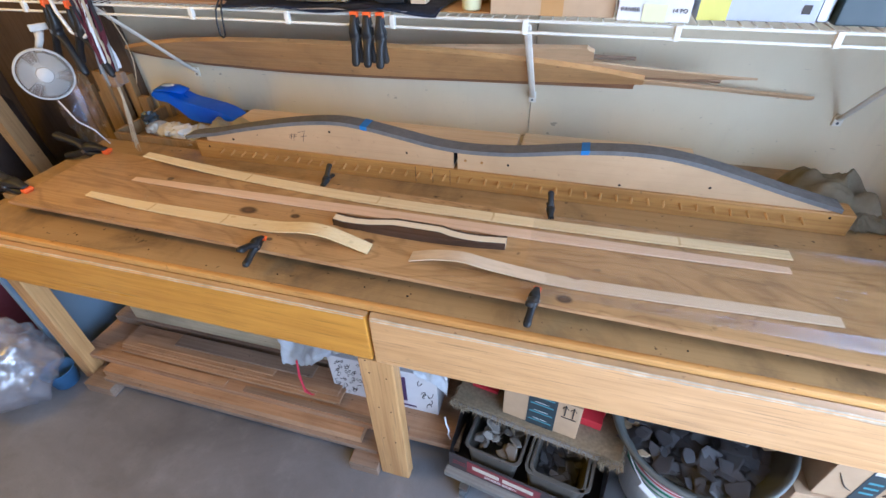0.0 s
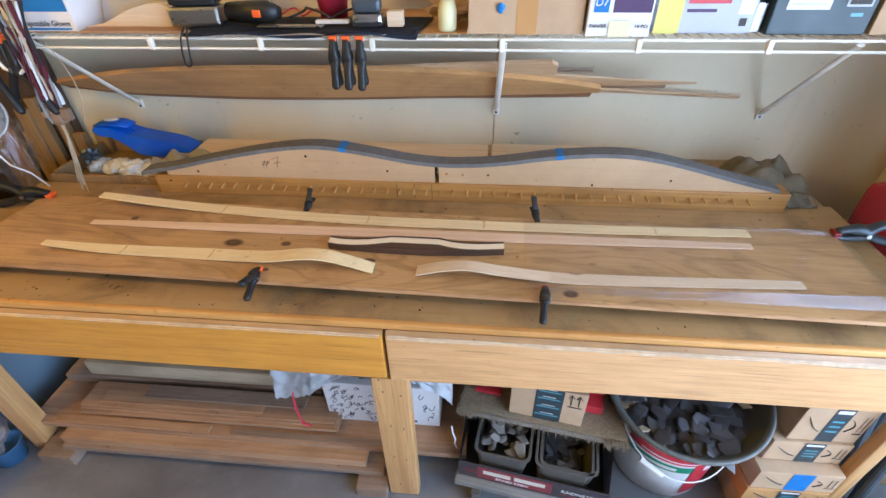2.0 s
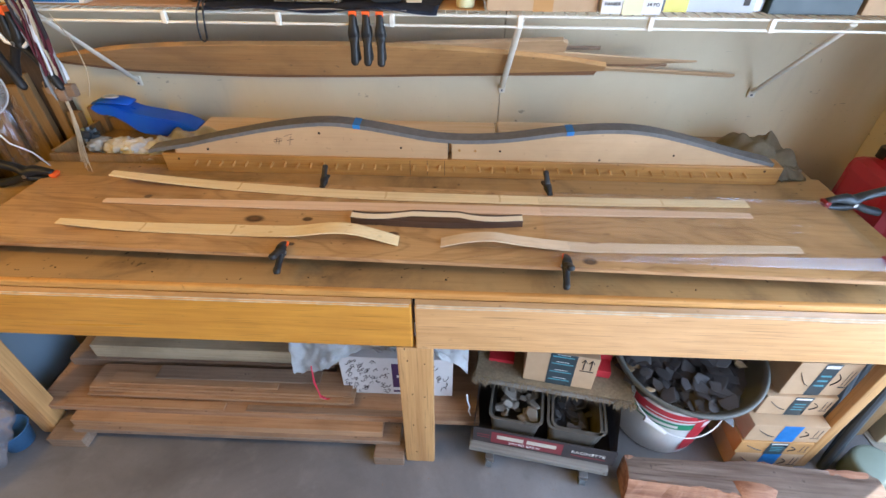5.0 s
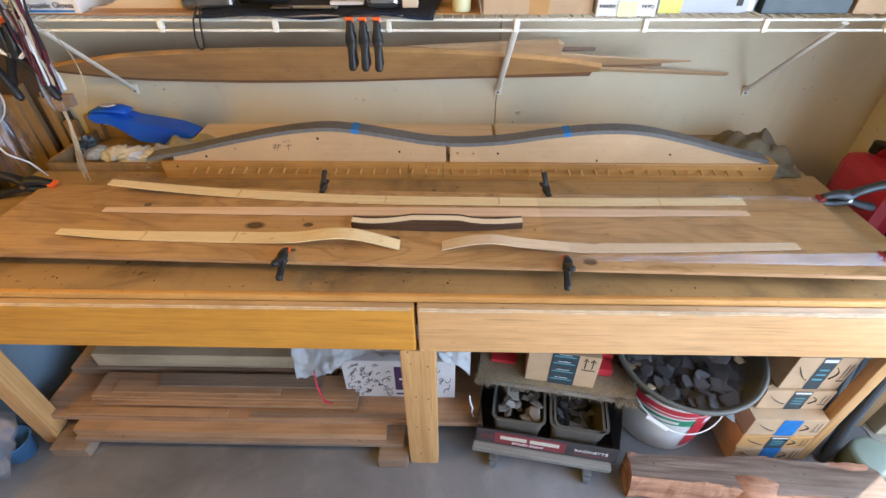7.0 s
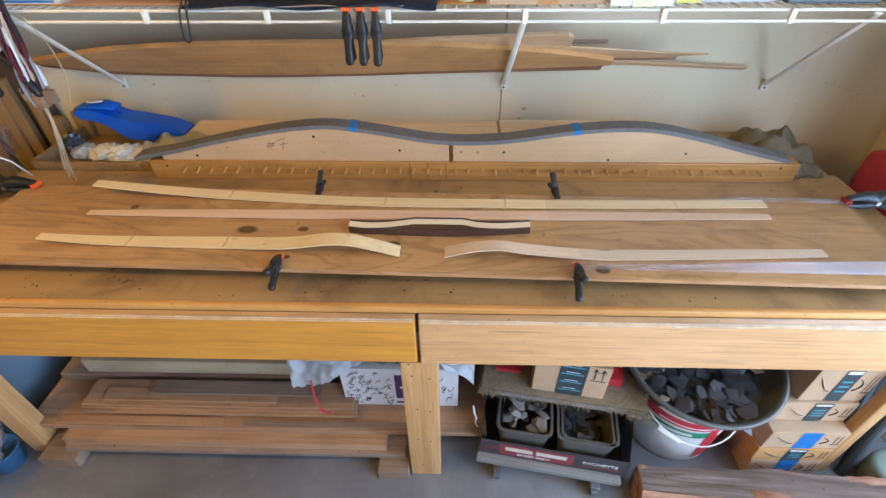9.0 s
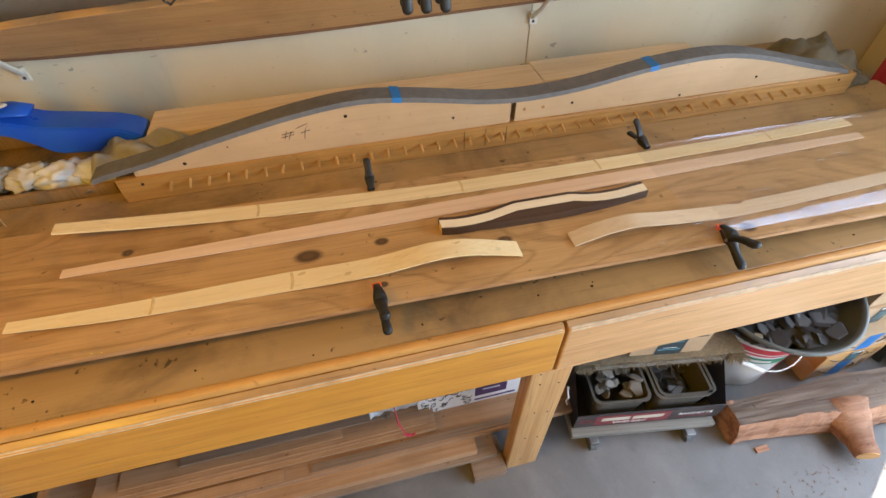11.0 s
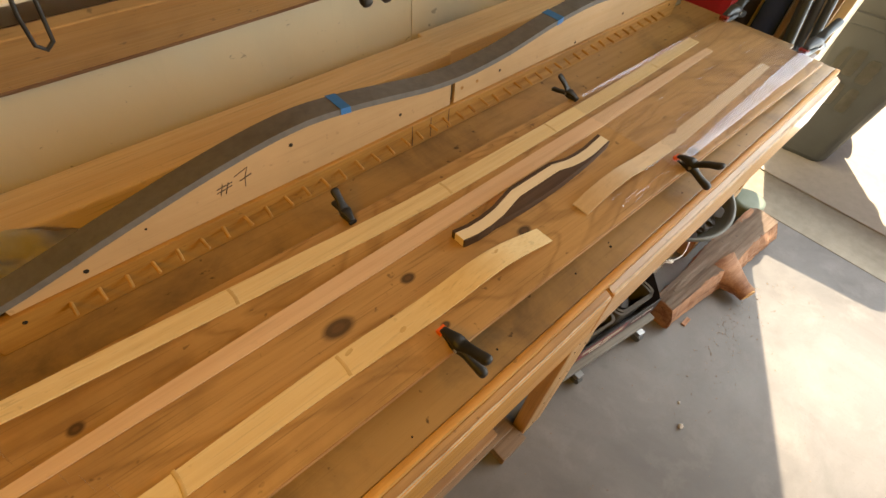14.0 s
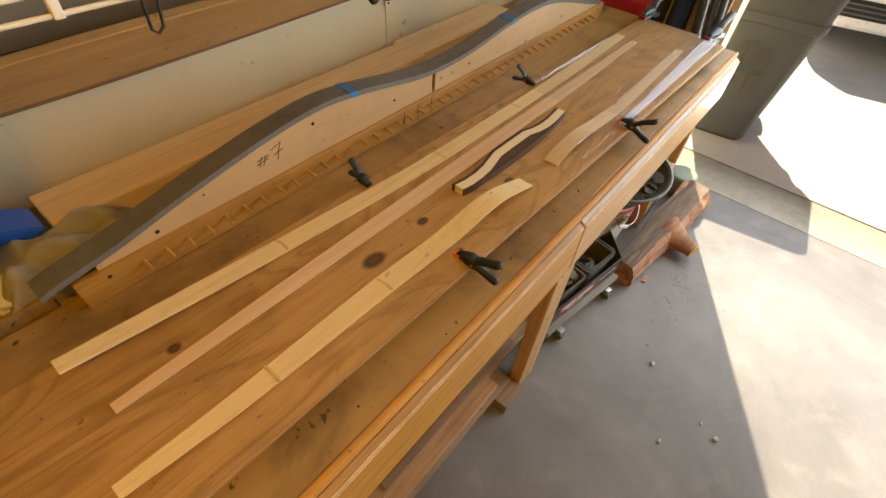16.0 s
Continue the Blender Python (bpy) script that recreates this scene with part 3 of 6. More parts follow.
rows = smoothed(LIMB, 80)
tagged(part("bamboo_limb_strip", lath(rows, 0.003, 0.0002, 3), BAMBOO), "short yellow bamboo limb strip, arched at one end", "wood strip", "bow laminations")
rows = smoothed([(0.055, 0.134, 0.7590, 0.034), (0.11, 0.133, 0.775, 0.034), (0.17, 0.131, 0.783, 0.033), (0.23, 0.130, 0.775, 0.033), (0.34, 0.130, 0.763, 0.033), (0.415, 0.131, 0.7595, 0.033), (0.65, 0.137, 0.7595, 0.030), (0.876, 0.144, 0.7600, 0.024)], 80)
tagged(part("maple_limb_strip", lath(rows, 0.003, 0.0002, 4), MAPLE), "short pale limb strip with a chipped edge", "wood strip", "bow laminations")
# bamboo nodes
def bamboo_node(x, y, z, w, parent):
    bm = rod([(x + 0.002 * math.sin(3 * k / 6), y - w / 2 + w * k / 6, z) for k in range(7)], 0.0026, 8, flat=0.16)
    return part("bamboo_node", bm, NODE, parent)


strips = {o.name: o for o in scene.objects}
for x, y, z in ((-0.50, 0.352, 0.7645), (-0.10, 0.327, 0.763), (0.20, 0.324, 0.763), (0.62, 0.327, 0.763)):
    bamboo_node(x, y, z, 0.034, strips["bamboo_strip"])
for x, y, z in ((-0.66, 0.160, 0.7645), (-0.44, 0.159, 0.763)):
    bamboo_node(x, y, z, 0.036, strips["bamboo_limb_strip"])

for x, y, r, k in ((-0.42, 0.171, 0.010, 0.35), (-0.345, 0.148, 0.007, 0.5), (-0.155, 0.151, 0.006, 0.4)):
    zz = min(smoothed(LIMB, 80), key=lambda q: abs(q[0] - x))[2] + 0.0031
    o = part("brown_speck", disc(r, 0.0003, 12), NODE, strips["bamboo_limb_strip"], "brown speck in the bamboo")
    o.matrix_basis = pose(x, y, zz, 0, 0, 12) @ Matrix.Diagonal((1, k, 1, 1))
bm = lath([(0.385, 0.1495, 0.7629, 0.001), (0.395, 0.147, 0.7629, 0.006), (0.41, 0.1455, 0.7629, 0.009), (0.424, 0.149, 0.7629, 0.001)], 0.0006, 0.0002, 9)
part("torn_edge", bm, CEDAR, strips["maple_limb_strip"], "dark torn chip in the edge")

riser = thing("bow_riser", "laminated bow riser block of walnut with cream core", "bow riser")


def plan_block(rows, z0, z1):
    """rows of x, front y, back y."""
    bm, prev = bmesh.new(), None
    for x, a, b in rows:
        cur = [bm.verts.new(c) for c in ((x, a, z0), (x, b, z0), (x, b, z1), (x, a, z1))]
        if prev:
            for k in range(4):
                bm.faces.new((prev[k], cur[k], cur[(k + 1) % 4], prev[(k + 1) % 4]))
        else:
            bm.faces.new(cur[::-1])
        prev = cur
    bm.faces.new(prev)
    bmesh.ops.recalc_face_normals(bm, faces=bm.faces)
    return bm


CORE_KEYS = [(-0.168, 0.209), (-0.14, 0.204), (-0.11, 0.203), (-0.075, 0.206), (-0.018, 0.219), (0.097, 0.218), (0.125, 0.209), (0.155, 0.205), (0.19, 0.205), (0.25, 0.212)]
CORE = [(x, float(np.interp(x, [k[0] for k in CORE_KEYS], [k[1] for k in CORE_KEYS]))) for x in sorted(set([round(-0.168 + 0.0095 * k, 5) for k in range(45)] + [k[0] for k in CORE_KEYS]))]
part("belly", plan_block([(x, min(y - 0.003, 0.194 + 0.015 * (abs(x - 0.04) / 0.21) ** 2), y) for x, y in CORE], 0.7575, 0.774), WALNUT, riser, "dark walnut belly")
part("core", plan_block([(x, y, y + 0.020) for x, y in CORE], 0.7575, 0.7744), CREAM, riser, "cream wood core")
part("backing", plan_block([(x, y + 0.0201, y + 0.0275) for x, y in CORE], 0.7575, 0.774), WALNUT, riser, "thin dark backing strip")

# ---- bow form with pegs ----
form = thing("bow_form", "plywood bow press form with pegs and grey strip", "bow form")
PROFILE = [(-0.79, 0.790), (-0.70, 0.806), (-0.568, 0.836), (-0.40, 0.868), (-0.277, 0.880), (-0.18, 0.872), (-0.082, 0.856), (0.0, 0.842), (0.076, 0.836), (0.15, 0.837), (0.235, 0.844), (0.389, 0.867), (0.511, 0.876), (0.60, 0.872), (0.702, 0.853), (0.874, 0.809), (0.975, 0.786)]


def form_half(x0, x1, y0, y1, z0):
    rows = [r for r in smoothed(PROFILE, 160) if x0 <= r[0] <= x1]
    bm, prev = bmesh.new(), None
    for x, z in rows:
        z = max(z, z0 + 0.001)
        cur = [bm.verts.new(c) for c in ((x, y0, z0), (x, y1, z0), (x, y1, z), (x, y0, z))]
        if prev:
            for k in range(4):
                bm.faces.new((prev[k], cur[k], cur[(k + 1) % 4], prev[(k + 1) % 4]))
        else:
            bm.faces.new(cur[::-1])
        prev = cur
    bm.faces.new(prev)
    bmesh.ops.recalc_face_normals(bm, faces=bm.faces)
    return bm


part("form_panel", form_half(-0.74, 0.0600, 0.490, 0.535, 0.7875), FORMPLY, form)
part("form_panel", form_half(0.0615, 0.955, 0.490, 0.535, 0.7875), FORMPLY, form)
part("rail", B((-0.775, 0.483, 0.7308), (1.005, 0.54, 0.787), 0.003), RAILWOOD, form, "darker fir rail under the form")
part("joint_gap", B((0.0601, 0.4892, 0.80), (0.0614, 0.534, 0.8365), 0), DARKGAP, form)
rows = [(x, z) for x, z in smoothed([(-0.815, 0.783)] + PROFILE, 150)]
bm, prev = bmesh.new(), None
for x, z in rows:
    cur = [bm.verts.new(c) for c in ((x, 0.487, z + 0.0005), (x, 0.533, z + 0.0005), (x, 0.533, z + 0.0115), (x, 0.487, z + 0.0115))]
    if prev:
        for k in range(4):
            bm.faces.new((prev[k], cur[k], cur[(k + 1) % 4], prev[(k + 1) % 4]))
    else:
        bm.faces.new(cur[::-1])
    prev = cur
bm.faces.new(prev)
bmesh.ops.recalc_face_normals(bm, faces=bm.faces)
part("rubber_strip", bm, RUBBER, form, "grey rubber strip along the curved top")


def on_profile(x):
    return min(smoothed(PROFILE, 160), key=lambda r: abs(r[0] - x))[1]


for x in (-0.194, 0.394):
    z0, z1 = on_profile(x - 0.012), on_profile(x + 0.012)
    bm = bmesh.new()
    path = [(0.4855, 0.001), (0.4855, 0.0128), (0.5345, 0.0128)]
    for a, b in zip(path, path[1:]):
        bm.faces.new([bm.verts.new(c) for c in ((x - 0.010, a[0], z0 + a[1]), (x + 0.010, a[0], z1 + a[1]), (x + 0.010, b[0], z1 + b[1]), (x - 0.010, b[0], z0 + b[1]))])
    bmesh.ops.remove_doubles(bm, verts=bm.verts, dist=0.0001)
    bmesh.ops.solidify(bm, geom=bm.faces[:], thickness=0.0006)
    part("tape", bm, BLUETAPE, form, "blue masking tape band")
peg_mesh = None
for k in range(43):
    x = -0.675 + k * 0.0375
    if peg_mesh is None:
        o = part("peg", rod([(0, 0, 0), (0, -0.0225, -0.004), (0, -0.0240, -0.0043)], [0.0031, 0.0030, 0.0020], 8), PEGWOOD, form, smooth=False)
        peg_mesh = o.data
    else:
        o = new("peg", peg_mesh)
        o.parent = form
    o.matrix_basis = pose(x, 0.4835, 0.767 + 0.001 * math.sin(k * 2.1), 3 * math.sin(k * 1.7), 0, 5 * math.sin(k * 2.9))
for x, z, r in ((-0.074, 0.819, 0.0035), (0.692, 0.814, 0.0035), (0.49, 0.794, 0.0035), (-0.302, 0.858, 0.004), (-0.636, 0.801, 0.004), (0.207, 0.815, 0.0035), (-0.545, 0.825, 0.0018)):
    o = part("screw_hole", disc(r), DARKGAP, form)
    o.matrix_basis = pose(x, 0.4896, z, 90)
for x, z in ((-0.728, 0.772), (0.955, 0.775)):
    o = part("screw_hole", disc(0.0035), DARKGAP, form)
    o.matrix_basis = pose(x, 0.4826, z, 90)
for x, z in ((0.092, 0.815), (0.137, 0.814)):
    o = part("screw_plug", disc(0.0045), RAILWOOD, form)
    o.matrix_basis = pose(x, 0.4897, z, 90)
MARK = [((-0.432, 0.823), (-0.424, 0.842)), ((-0.424, 0.822), (-0.415, 0.841)), ((-0.437, 0.829), (-0.411, 0.833)), ((-0.435, 0.836), (-0.409, 0.839)), ((-0.404, 0.846), (-0.380, 0.854), (-0.388, 0.838), (-0.392, 0.820)), ((-0.398, 0.834), (-0.377, 0.839))]
for stroke in MARK:
    part("pen_stroke", rod([(x, 0.4896, z) for x, z in stroke], 0.0007, 5), BLACKINK, form)
for x in (-0.05, 0.0, 0.05):
    part("pencil_mark", B((x, 0.4822, 0.738), (x + 0.0015, 0.4828, 0.785), 0), WALNUT, form)

# boards lying behind the form
tagged(part("pine_board", B((-0.742, 0.640, 0.7285), (0.205, 0.745, 0.790), 0.004), PINE), "pale pine plank lying behind the bow form", "plank")
tagged(part("pine_offcut", B((0.215, 0.665, 0.7285), (0.70, 0.78, 0.779), 0.004), PINE), "pale pine offcut lying against the wall", "plank")


# ---- spring clamps ----
def arm(path, w, h):
    """A rounded bar along (y, z) points: widths in x and heights in z, point by point."""
    rows = [(float(k), y, z, w[k], h[k]) for k, (y, z) in enumerate(path)]
    bm, prev = bmesh.new(), None
    for _, y, z, ww, hh in smoothed(rows, 4 * (len(path) - 1)):
        cur = []
        for i in range(12):
            a = 2 * math.pi * (i + 0.5) / 12
            c, d = math.cos(a), math.sin(a)
            cur.append(bm.verts.new((ww / 2 * abs(c) ** 0.7 * (1 if c > 0 else -1), y, z + hh / 2 * abs(d) ** 0.7 * (1 if d > 0 else -1))))
        if prev:
            for i in range(12):
                bm.faces.new((prev[i], cur[i], cur[(i + 1) % 12], prev[(i + 1) % 12]))
        else:
            bm.faces.new(cur[::-1])
        prev = cur
    bm.faces.new(prev)
    bmesh.ops.recalc_face_normals(bm, faces=bm.faces)
    return bm


def spring_clamp(m, spread=1.0, jaw=ORANGE, handle=BLACKPL, label="black nylon spring clamp with orange jaw pads", group="spring clamps"):
    c = thing("spring_clamp", label, "clamp", m, group)
    up = [(0.001, 0.008), (-0.016, 0.012), (-0.034, 0.013), (-0.046, 0.010), (-0.058, 0.012 + 0.010 * spread), (-0.080, 0.012 + 0.024 * spread), (-0.101, 0.012 + 0.034 * spread), (-0.108, 0.012 + 0.036 * spread)]
    low = [(0.001, -0.004), (-0.016, -0.005), (-0.034, -0.002), (-0.046, 0.003), (-0.058, 0.003 - 0.005 * spread), (-0.080, 0.0 - 0.011 * spread), (-0.101, -0.001 - 0.015 * spread), (-0.108, -0.001 - 0.016 * spread)]
    wide = [0.013, 0.017, 0.024, 0.026, 0.019, 0.0175, 0.019, 0.010]
    part("upper_handle", arm(up, wide, [0.007, 0.012, 0.018, 0.019, 0.016, 0.0145, 0.015, 0.007]), handle, c, smooth=True)
    part("lower_handle", arm(low, [v * 0.92 for v in wide], [0.006, 0.010, 0.015, 0.017, 0.015, 0.0145, 0.015, 0.007]), handle, c, smooth=True)
    pad = "orange jaw pad" if jaw is ORANGE else "red jaw pad" if jaw is REDPAD else ""
    part("jaw_pad", B((-0.009, -0.004, 0.0015), (0.009, 0.008, 0.0075), 0.0016), jaw, c, pad)
    part("jaw_pad", B((-0.008, -0.004, -0.006), (0.008, 0.007, -0.0005), 0.0014), jaw, c, pad)
    part("pivot_pin", rod([(-0.0145, -0.044, 0.007), (0.0145, -0.044, 0.007)], 0.0038, 12), STEEL, c)
    coil = [(0.006 * math.sin(a * 0.15), -0.044 + 0.007 * math.cos(a), 0.007 + 0.007 * math.sin(a)) for a in [k * 0.5 for k in range(36)]]
    part("spring", rod(coil, 0.001, 5), STEEL, c)
    return c


spring_clamp(pose(-0.302, 0.112, 0.7585, 0, 0, 3), 0.6).scale = (0.88, 0.8, 0.95)
spring_clamp(pose(0.335, 0.095, 0.7585, 0, 0, -6), 0.85).scale = (0.88, 0.8, 0.95)
spring_clamp(pose(-0.278, 0.368, 0.7590, -12, 0, 178), 1.0, BLACKPL, label="black nylon spring clamp on the board edge").scale = (0.8, 0.54, 0.56)
spring_clamp(pose(0.337, 0.358, 0.7590, -12, 0, 190), 1.0, BLACKPL, label="black nylon spring clamp on the board edge").scale = (0.8, 0.58, 0.58)
for m in (pose(-1.045, 0.392, 0.7585, 0, 0, -82), pose(-1.072, 0.148, 0.7585, 0, 0, -96)):
    c = spring_clamp(m, 0.7)
    c.scale = (1.45, 1.45, 1.45)
for m in (pose(1.05, 0.345, 0.7595, 0, 0, 88), pose(1.045, 0.108, 0.7595, 0, 0, 84)):
    c = spring_clamp(m, 0.75, REDPAD, GUNMETAL, "grey steel spring clamp with red jaw pads")
    c.scale = (1.35, 1.35, 1.35)
for k, x in enumerate((-0.166, -0.135, -0.103)):
    c = spring_clamp(pose(x, 0.468, 1.168, 90, 0, 2 * k - 2), 0.35 + 0.1 * k, group="clamps hanging on the shelf")
for x, y, tilt, rz in ((-1.095, 0.47, 12, 75), (-1.00, 0.46, 10, 80)):
    c = spring_clamp(pose(x, y, 1.165, 0, tilt, 0) @ pose(0, 0, 0, 90, 0, 0) @ pose(0, 0, 0, 0, rz, 0), 1.5, group="clamps hanging on the shelf")
    c.scale = (1.1, 1.55, 1.4)

# ---- stretch film over the board ----
film = thing("stretch_film", "clear wrinkled stretch film pulled over the board", "plastic film")


def film_band(x0, x1, lower, upper, z, folds, amp, seed, n=70):
    """Gathered film: long folds between two edges, given as y at either end."""
    def f(u, v):
        y = (lower[0] + (lower[1] - lower[0]) * u) * (1 - v) + (upper[0] + (upper[1] - upper[0]) * u) * v
        w = 2 * math.pi * folds * v + 2.2 * noise.noise(Vector((u * 2.5, v * 4, seed)))
        k = amp * (0.35 + 0.9 * abs(noise.noise(Vector((u * 1.7, v * 9, seed + 4)))))
        return (x0 + (x1 - x0) * u, y + 0.0012 * noise.noise(Vector((u * 9, v * 6, seed))), z + 2 * k * abs(math.sin(w / 2)) ** 6)
    return drape(n, folds * 7, f, 0)


part("sheet", drape(110, 60, lambda u, v: (0.30 + 0.75 * u, 0.085 - 0.012 * u + 0.262 * v, 0.7652 + 0.0010 * noise.noise(Vector((u * 7, v * 26, 0))) + 0.0005 * noise.noise(Vector((u * 30, v * 60, 3)))), 0), SHEET, film, smooth=True)
part("gathered_edge", film_band(0.335, 1.045, (0.076, 0.070), (0.092, 0.116), 0.7668, 7, 0.0024, 2.0), FILM, film, smooth=True)
part("gathered_edge", film_band(0.345, 1.045, (0.345, 0.330), (0.356, 0.350), 0.7668, 3, 0.0020, 6.0), FILM, film, smooth=True)
part("gathered_edge", film_band(-1.05, -0.72, (0.100, 0.090), (0.122, 0.100), 0.7582, 4, 0.0009, 9.0, 40), FILM, film, smooth=True)
rnd = random.Random(5)


def ridge(p, q, n, amp, seed):
    pts = []
    for k in range(n + 1):
        u = k / n
        pts.append(Vector(p).lerp(Vector(q), u) + Vector((0, amp * noise.noise(Vector((u * 5, seed, 0))), 0.0006 * noise.noise(Vector((u * 8, seed, 3))))))
    return rod(pts, [0.0003 + 0.0007 * math.sin(math.pi * min(1, 0.1 + k / n)) for k in range(n + 1)], 6, flat=0.45)


for k in range(26):
    x0, y0 = 0.12 + rnd.uniform(0, 0.24), 0.078 + rnd.uniform(0, 0.05)
    part("wrinkle", ridge((x0, y0, 0.7592), (x0 + rnd.uniform(0.02, 0.07), y0 + rnd.uniform(-0.002, 0.002), 0.7592), 8, 0.001, 80 + k), FILM, film)
for k in range(10):
    x0, y0 = 0.40 + rnd.uniform(0, 0.5), 0.13 + rnd.uniform(0, 0.12)
    part("wrinkle", ridge((x0, y0, 0.7668), (x0 + rnd.uniform(0.02, 0.06), y0 + rnd.uniform(-0.002, 0.002), 0.7668), 8, 0.001, 120 + k), FILM, film)
for k in range(5):
    part("wrinkle", ridge((-0.80 + 0.02 * k, 0.335 - 0.03 * k, 0.7590), (-0.790 + 0.02 * k, 0.300 - 0.03 * k, 0.7590), 8, 0.001, 60 + k), FILM, film)

# ---- wire shelf ----
shelf = thing("wire_shelf", "white coated wire shelf held by diagonal braces", "shelf")
part("front_rod", rod([(-1.5, 0.475, 1.167), (1.44, 0.475, 1.167)], 0.0032, 8), WHITEMETAL, shelf)
part("lip_rod", rod([(-1.5, 0.472, 1.145), (1.44, 0.472, 1.145)], 0.0032, 8), WHITEMETAL, shelf)
part("back_rod", rod([(-1.5, 0.80, 1.167), (1.44, 0.80, 1.167)], 0.0032, 8), WHITEMETAL, shelf)
part("middle_rod", rod([(-1.5, 0.64, 1.164), (1.44, 0.64, 1.164)], 0.003, 8), WHITEMETAL, shelf)
wire_mesh = None
for k in range(115):
    x = -1.48 + k * 0.0255
    if wire_mesh is None:
        o = part("deck_wire", rod([(0, 0.474, 1.171), (0, 0.803, 1.171)], 0.0014, 6), WHITEMETAL, shelf)
        wire_mesh = o.data
    else:
        o = new("deck_wire", wire_mesh)
        o.parent = shelf
    o.matrix_basis = pose(x, 0, 0)
for x in (-1.18, -0.62, -0.345, -0.075, 0.225, 0.525, 0.80, 1.08):
    part("lip_clip", B((x - 0.006, 0.466, 1.141), (x + 0.006, 0.478, 1.171), 0.002), WHITEMETAL, shelf)
for x0, x1 in ((-0.985, -0.945), (0.225, 0.228), (1.027, 0.99)):
    bm = rod([(x0, 0.803, 0.886), (x1, 0.482, 1.158)], 0.0088, 8, flat=0.5)
    br = part("brace", bm, WHITEMETAL, shelf)
    part("brace_foot", B((x0 - 0.011, 0.8015, 0.868), (x0 + 0.011, 0.8085, 0.900), 0.002), WHITEMETAL, br)
    o = part("brace_screw", disc(0.004, 0.002), GUNMETAL, br)
    o.matrix_basis = pose(x0, 0.8010, 0.876, 90)

# cedar planks resting on the braces against the wall
def plank_profile(rows, y0, y1):
    """rows of x, bottom z, top z."""
    bm, prev = bmesh.new(), None
    for x, a, b in rows:
        cur = [bm.verts.new(c) for c in ((x, y0, a), (x, y1, a), (x, y1, b), (x, y0, b))]
        if prev:
            for k in range(4):
                bm.faces.new((prev[k], cur[k], cur[(k + 1) % 4], prev[(k + 1) % 4]))
        else:
            bm.faces.new(cur[::-1])
        prev = cur
    bm.faces.new(prev)
    bmesh.ops.recalc_face_normals(bm, faces=bm.faces)
    return bm


SLOPE = Vector((0, -math.cos(radians(40.4)), math.sin(radians(40.4))))
RISE = Vector((0, math.sin(radians(40.4)), math.cos(radians(40.4))))


def on_braces(rows, lift, thick):
    """A board lying on the sloping braces: rows of x and its two edges, in metres up the slope from the wall."""
    foot, bm, prev = Vector((0, 0.797, 0.896)), bmesh.new(), None
    for x, a, b in rows:
        cur = [bm.verts.new(foot + Vector((x, 0, 0)) + SLOPE * (s - 2.37 * lift) + RISE * (lift + h)) for s, h in ((a, 0.0015), (a + 0.0015, 0), (b - 0.0015, 0), (b, 0.0015), (b, thick), (a, thick))]
        if prev:
            for k in range(6):
                bm.faces.new((prev[k], cur[k], cur[(k + 1) % 6], prev[(k + 1) % 6]))
        else:
            bm.faces.new(cur[::-1])
        prev = cur
    bm.faces.new(prev)
    bmesh.ops.recalc_face_normals(bm, faces=bm.faces)
    return bm


main_plank = tagged(part("cedar_plank", on_braces(smoothed([(-1.16, 0.122, 0.140), (-1.09, 0.098, 0.160), (-0.96, 0.070, 0.195), (-0.86, 0.058, 0.217), (-0.68, 0.048, 0.239), (-0.47, 0.044, 0.250), (-0.2, 0.052, 0.254), (0.0, 0.070, 0.247), (0.215, 0.085, 0.220), (0.38, 0.105, 0.190), (0.515, 0.118, 0.150)], 60), 0.0075, 0.013), CEDAR_PALE), "long reddish cedar plank lying on shelf braces", "plank", "stored planks")
rnd = random.Random(14)
for x, s, n in ((-0.71, 0.185, 0.018), (-0.70, 0.190, 0.012), (-0.56, 0.052, 0.02), (-0.53, 0.056, 0.014), (-0.50, 0.050, 0.012), (-0.44, 0.054, 0.02)):
    p = Vector((x, 0.797, 0.896)) + SLOPE * (s - 0.0178) + RISE * 0.0073
    part("scuff", rod([p + Vector((n * k / 4, 0, 0)) - SLOPE * (n * 0.5 * k / 4 + rnd.uniform(-0.0015, 0.0015)) for k in range(5)], [0.0003, 0.0008, 0.0006, 0.0009, 0.0003], 5, flat=0.4), WORN, main_plank, "pale scuff in the cedar")
tagged(part("cedar_plank", on_braces(smoothed([(-1.15, 0.104, 0.122), (-0.964, 0.050, 0.068), (-0.8, 0.036, 0.056), (-0.566, 0.026, 0.046), (-0.25, 0.036, 0.054), (0.0, 0.056, 0.074), (0.25, 0.072, 0.092), (0.496, 0.086, 0.118)], 50), 0.0065, 0.022), DARKCEDAR), "dark reddish cedar batten lying on shelf braces", "plank", "stored planks")
tagged(part("cedar_plank", on_braces([(-0.10, 0.20, 0.268), (0.10, 0.20, 0.286), (0.36, 0.20, 0.311), (0.366, 0.22, 0.300), (0.378, 0.235, 0.292), (0.380, 0.243, 0.246)], 0.0215, 0.010), CEDAR_LIGHT), "pale cedar board stored behind the others", "plank", "stored planks")
tagged(part("cedar_strip", on_braces([(0.05, 0.19, 0.262), (0.38, 0.165, 0.240), (0.60, 0.170, 0.208), (0.77, 0.190, 0.195)], 0.0210, 0.004), CEDAR_LIGHT), "thin split cedar strip stored on the braces", "wood strip", "stored planks")
tagged(part("cedar_strip", on_braces([(0.25, 0.150, 0.185), (0.55, 0.155, 0.180), (0.70, 0.158, 0.172)], 0.0255, 0.004), CEDAR), "thin split cedar strip stored on the braces", "wood strip", "stored planks")
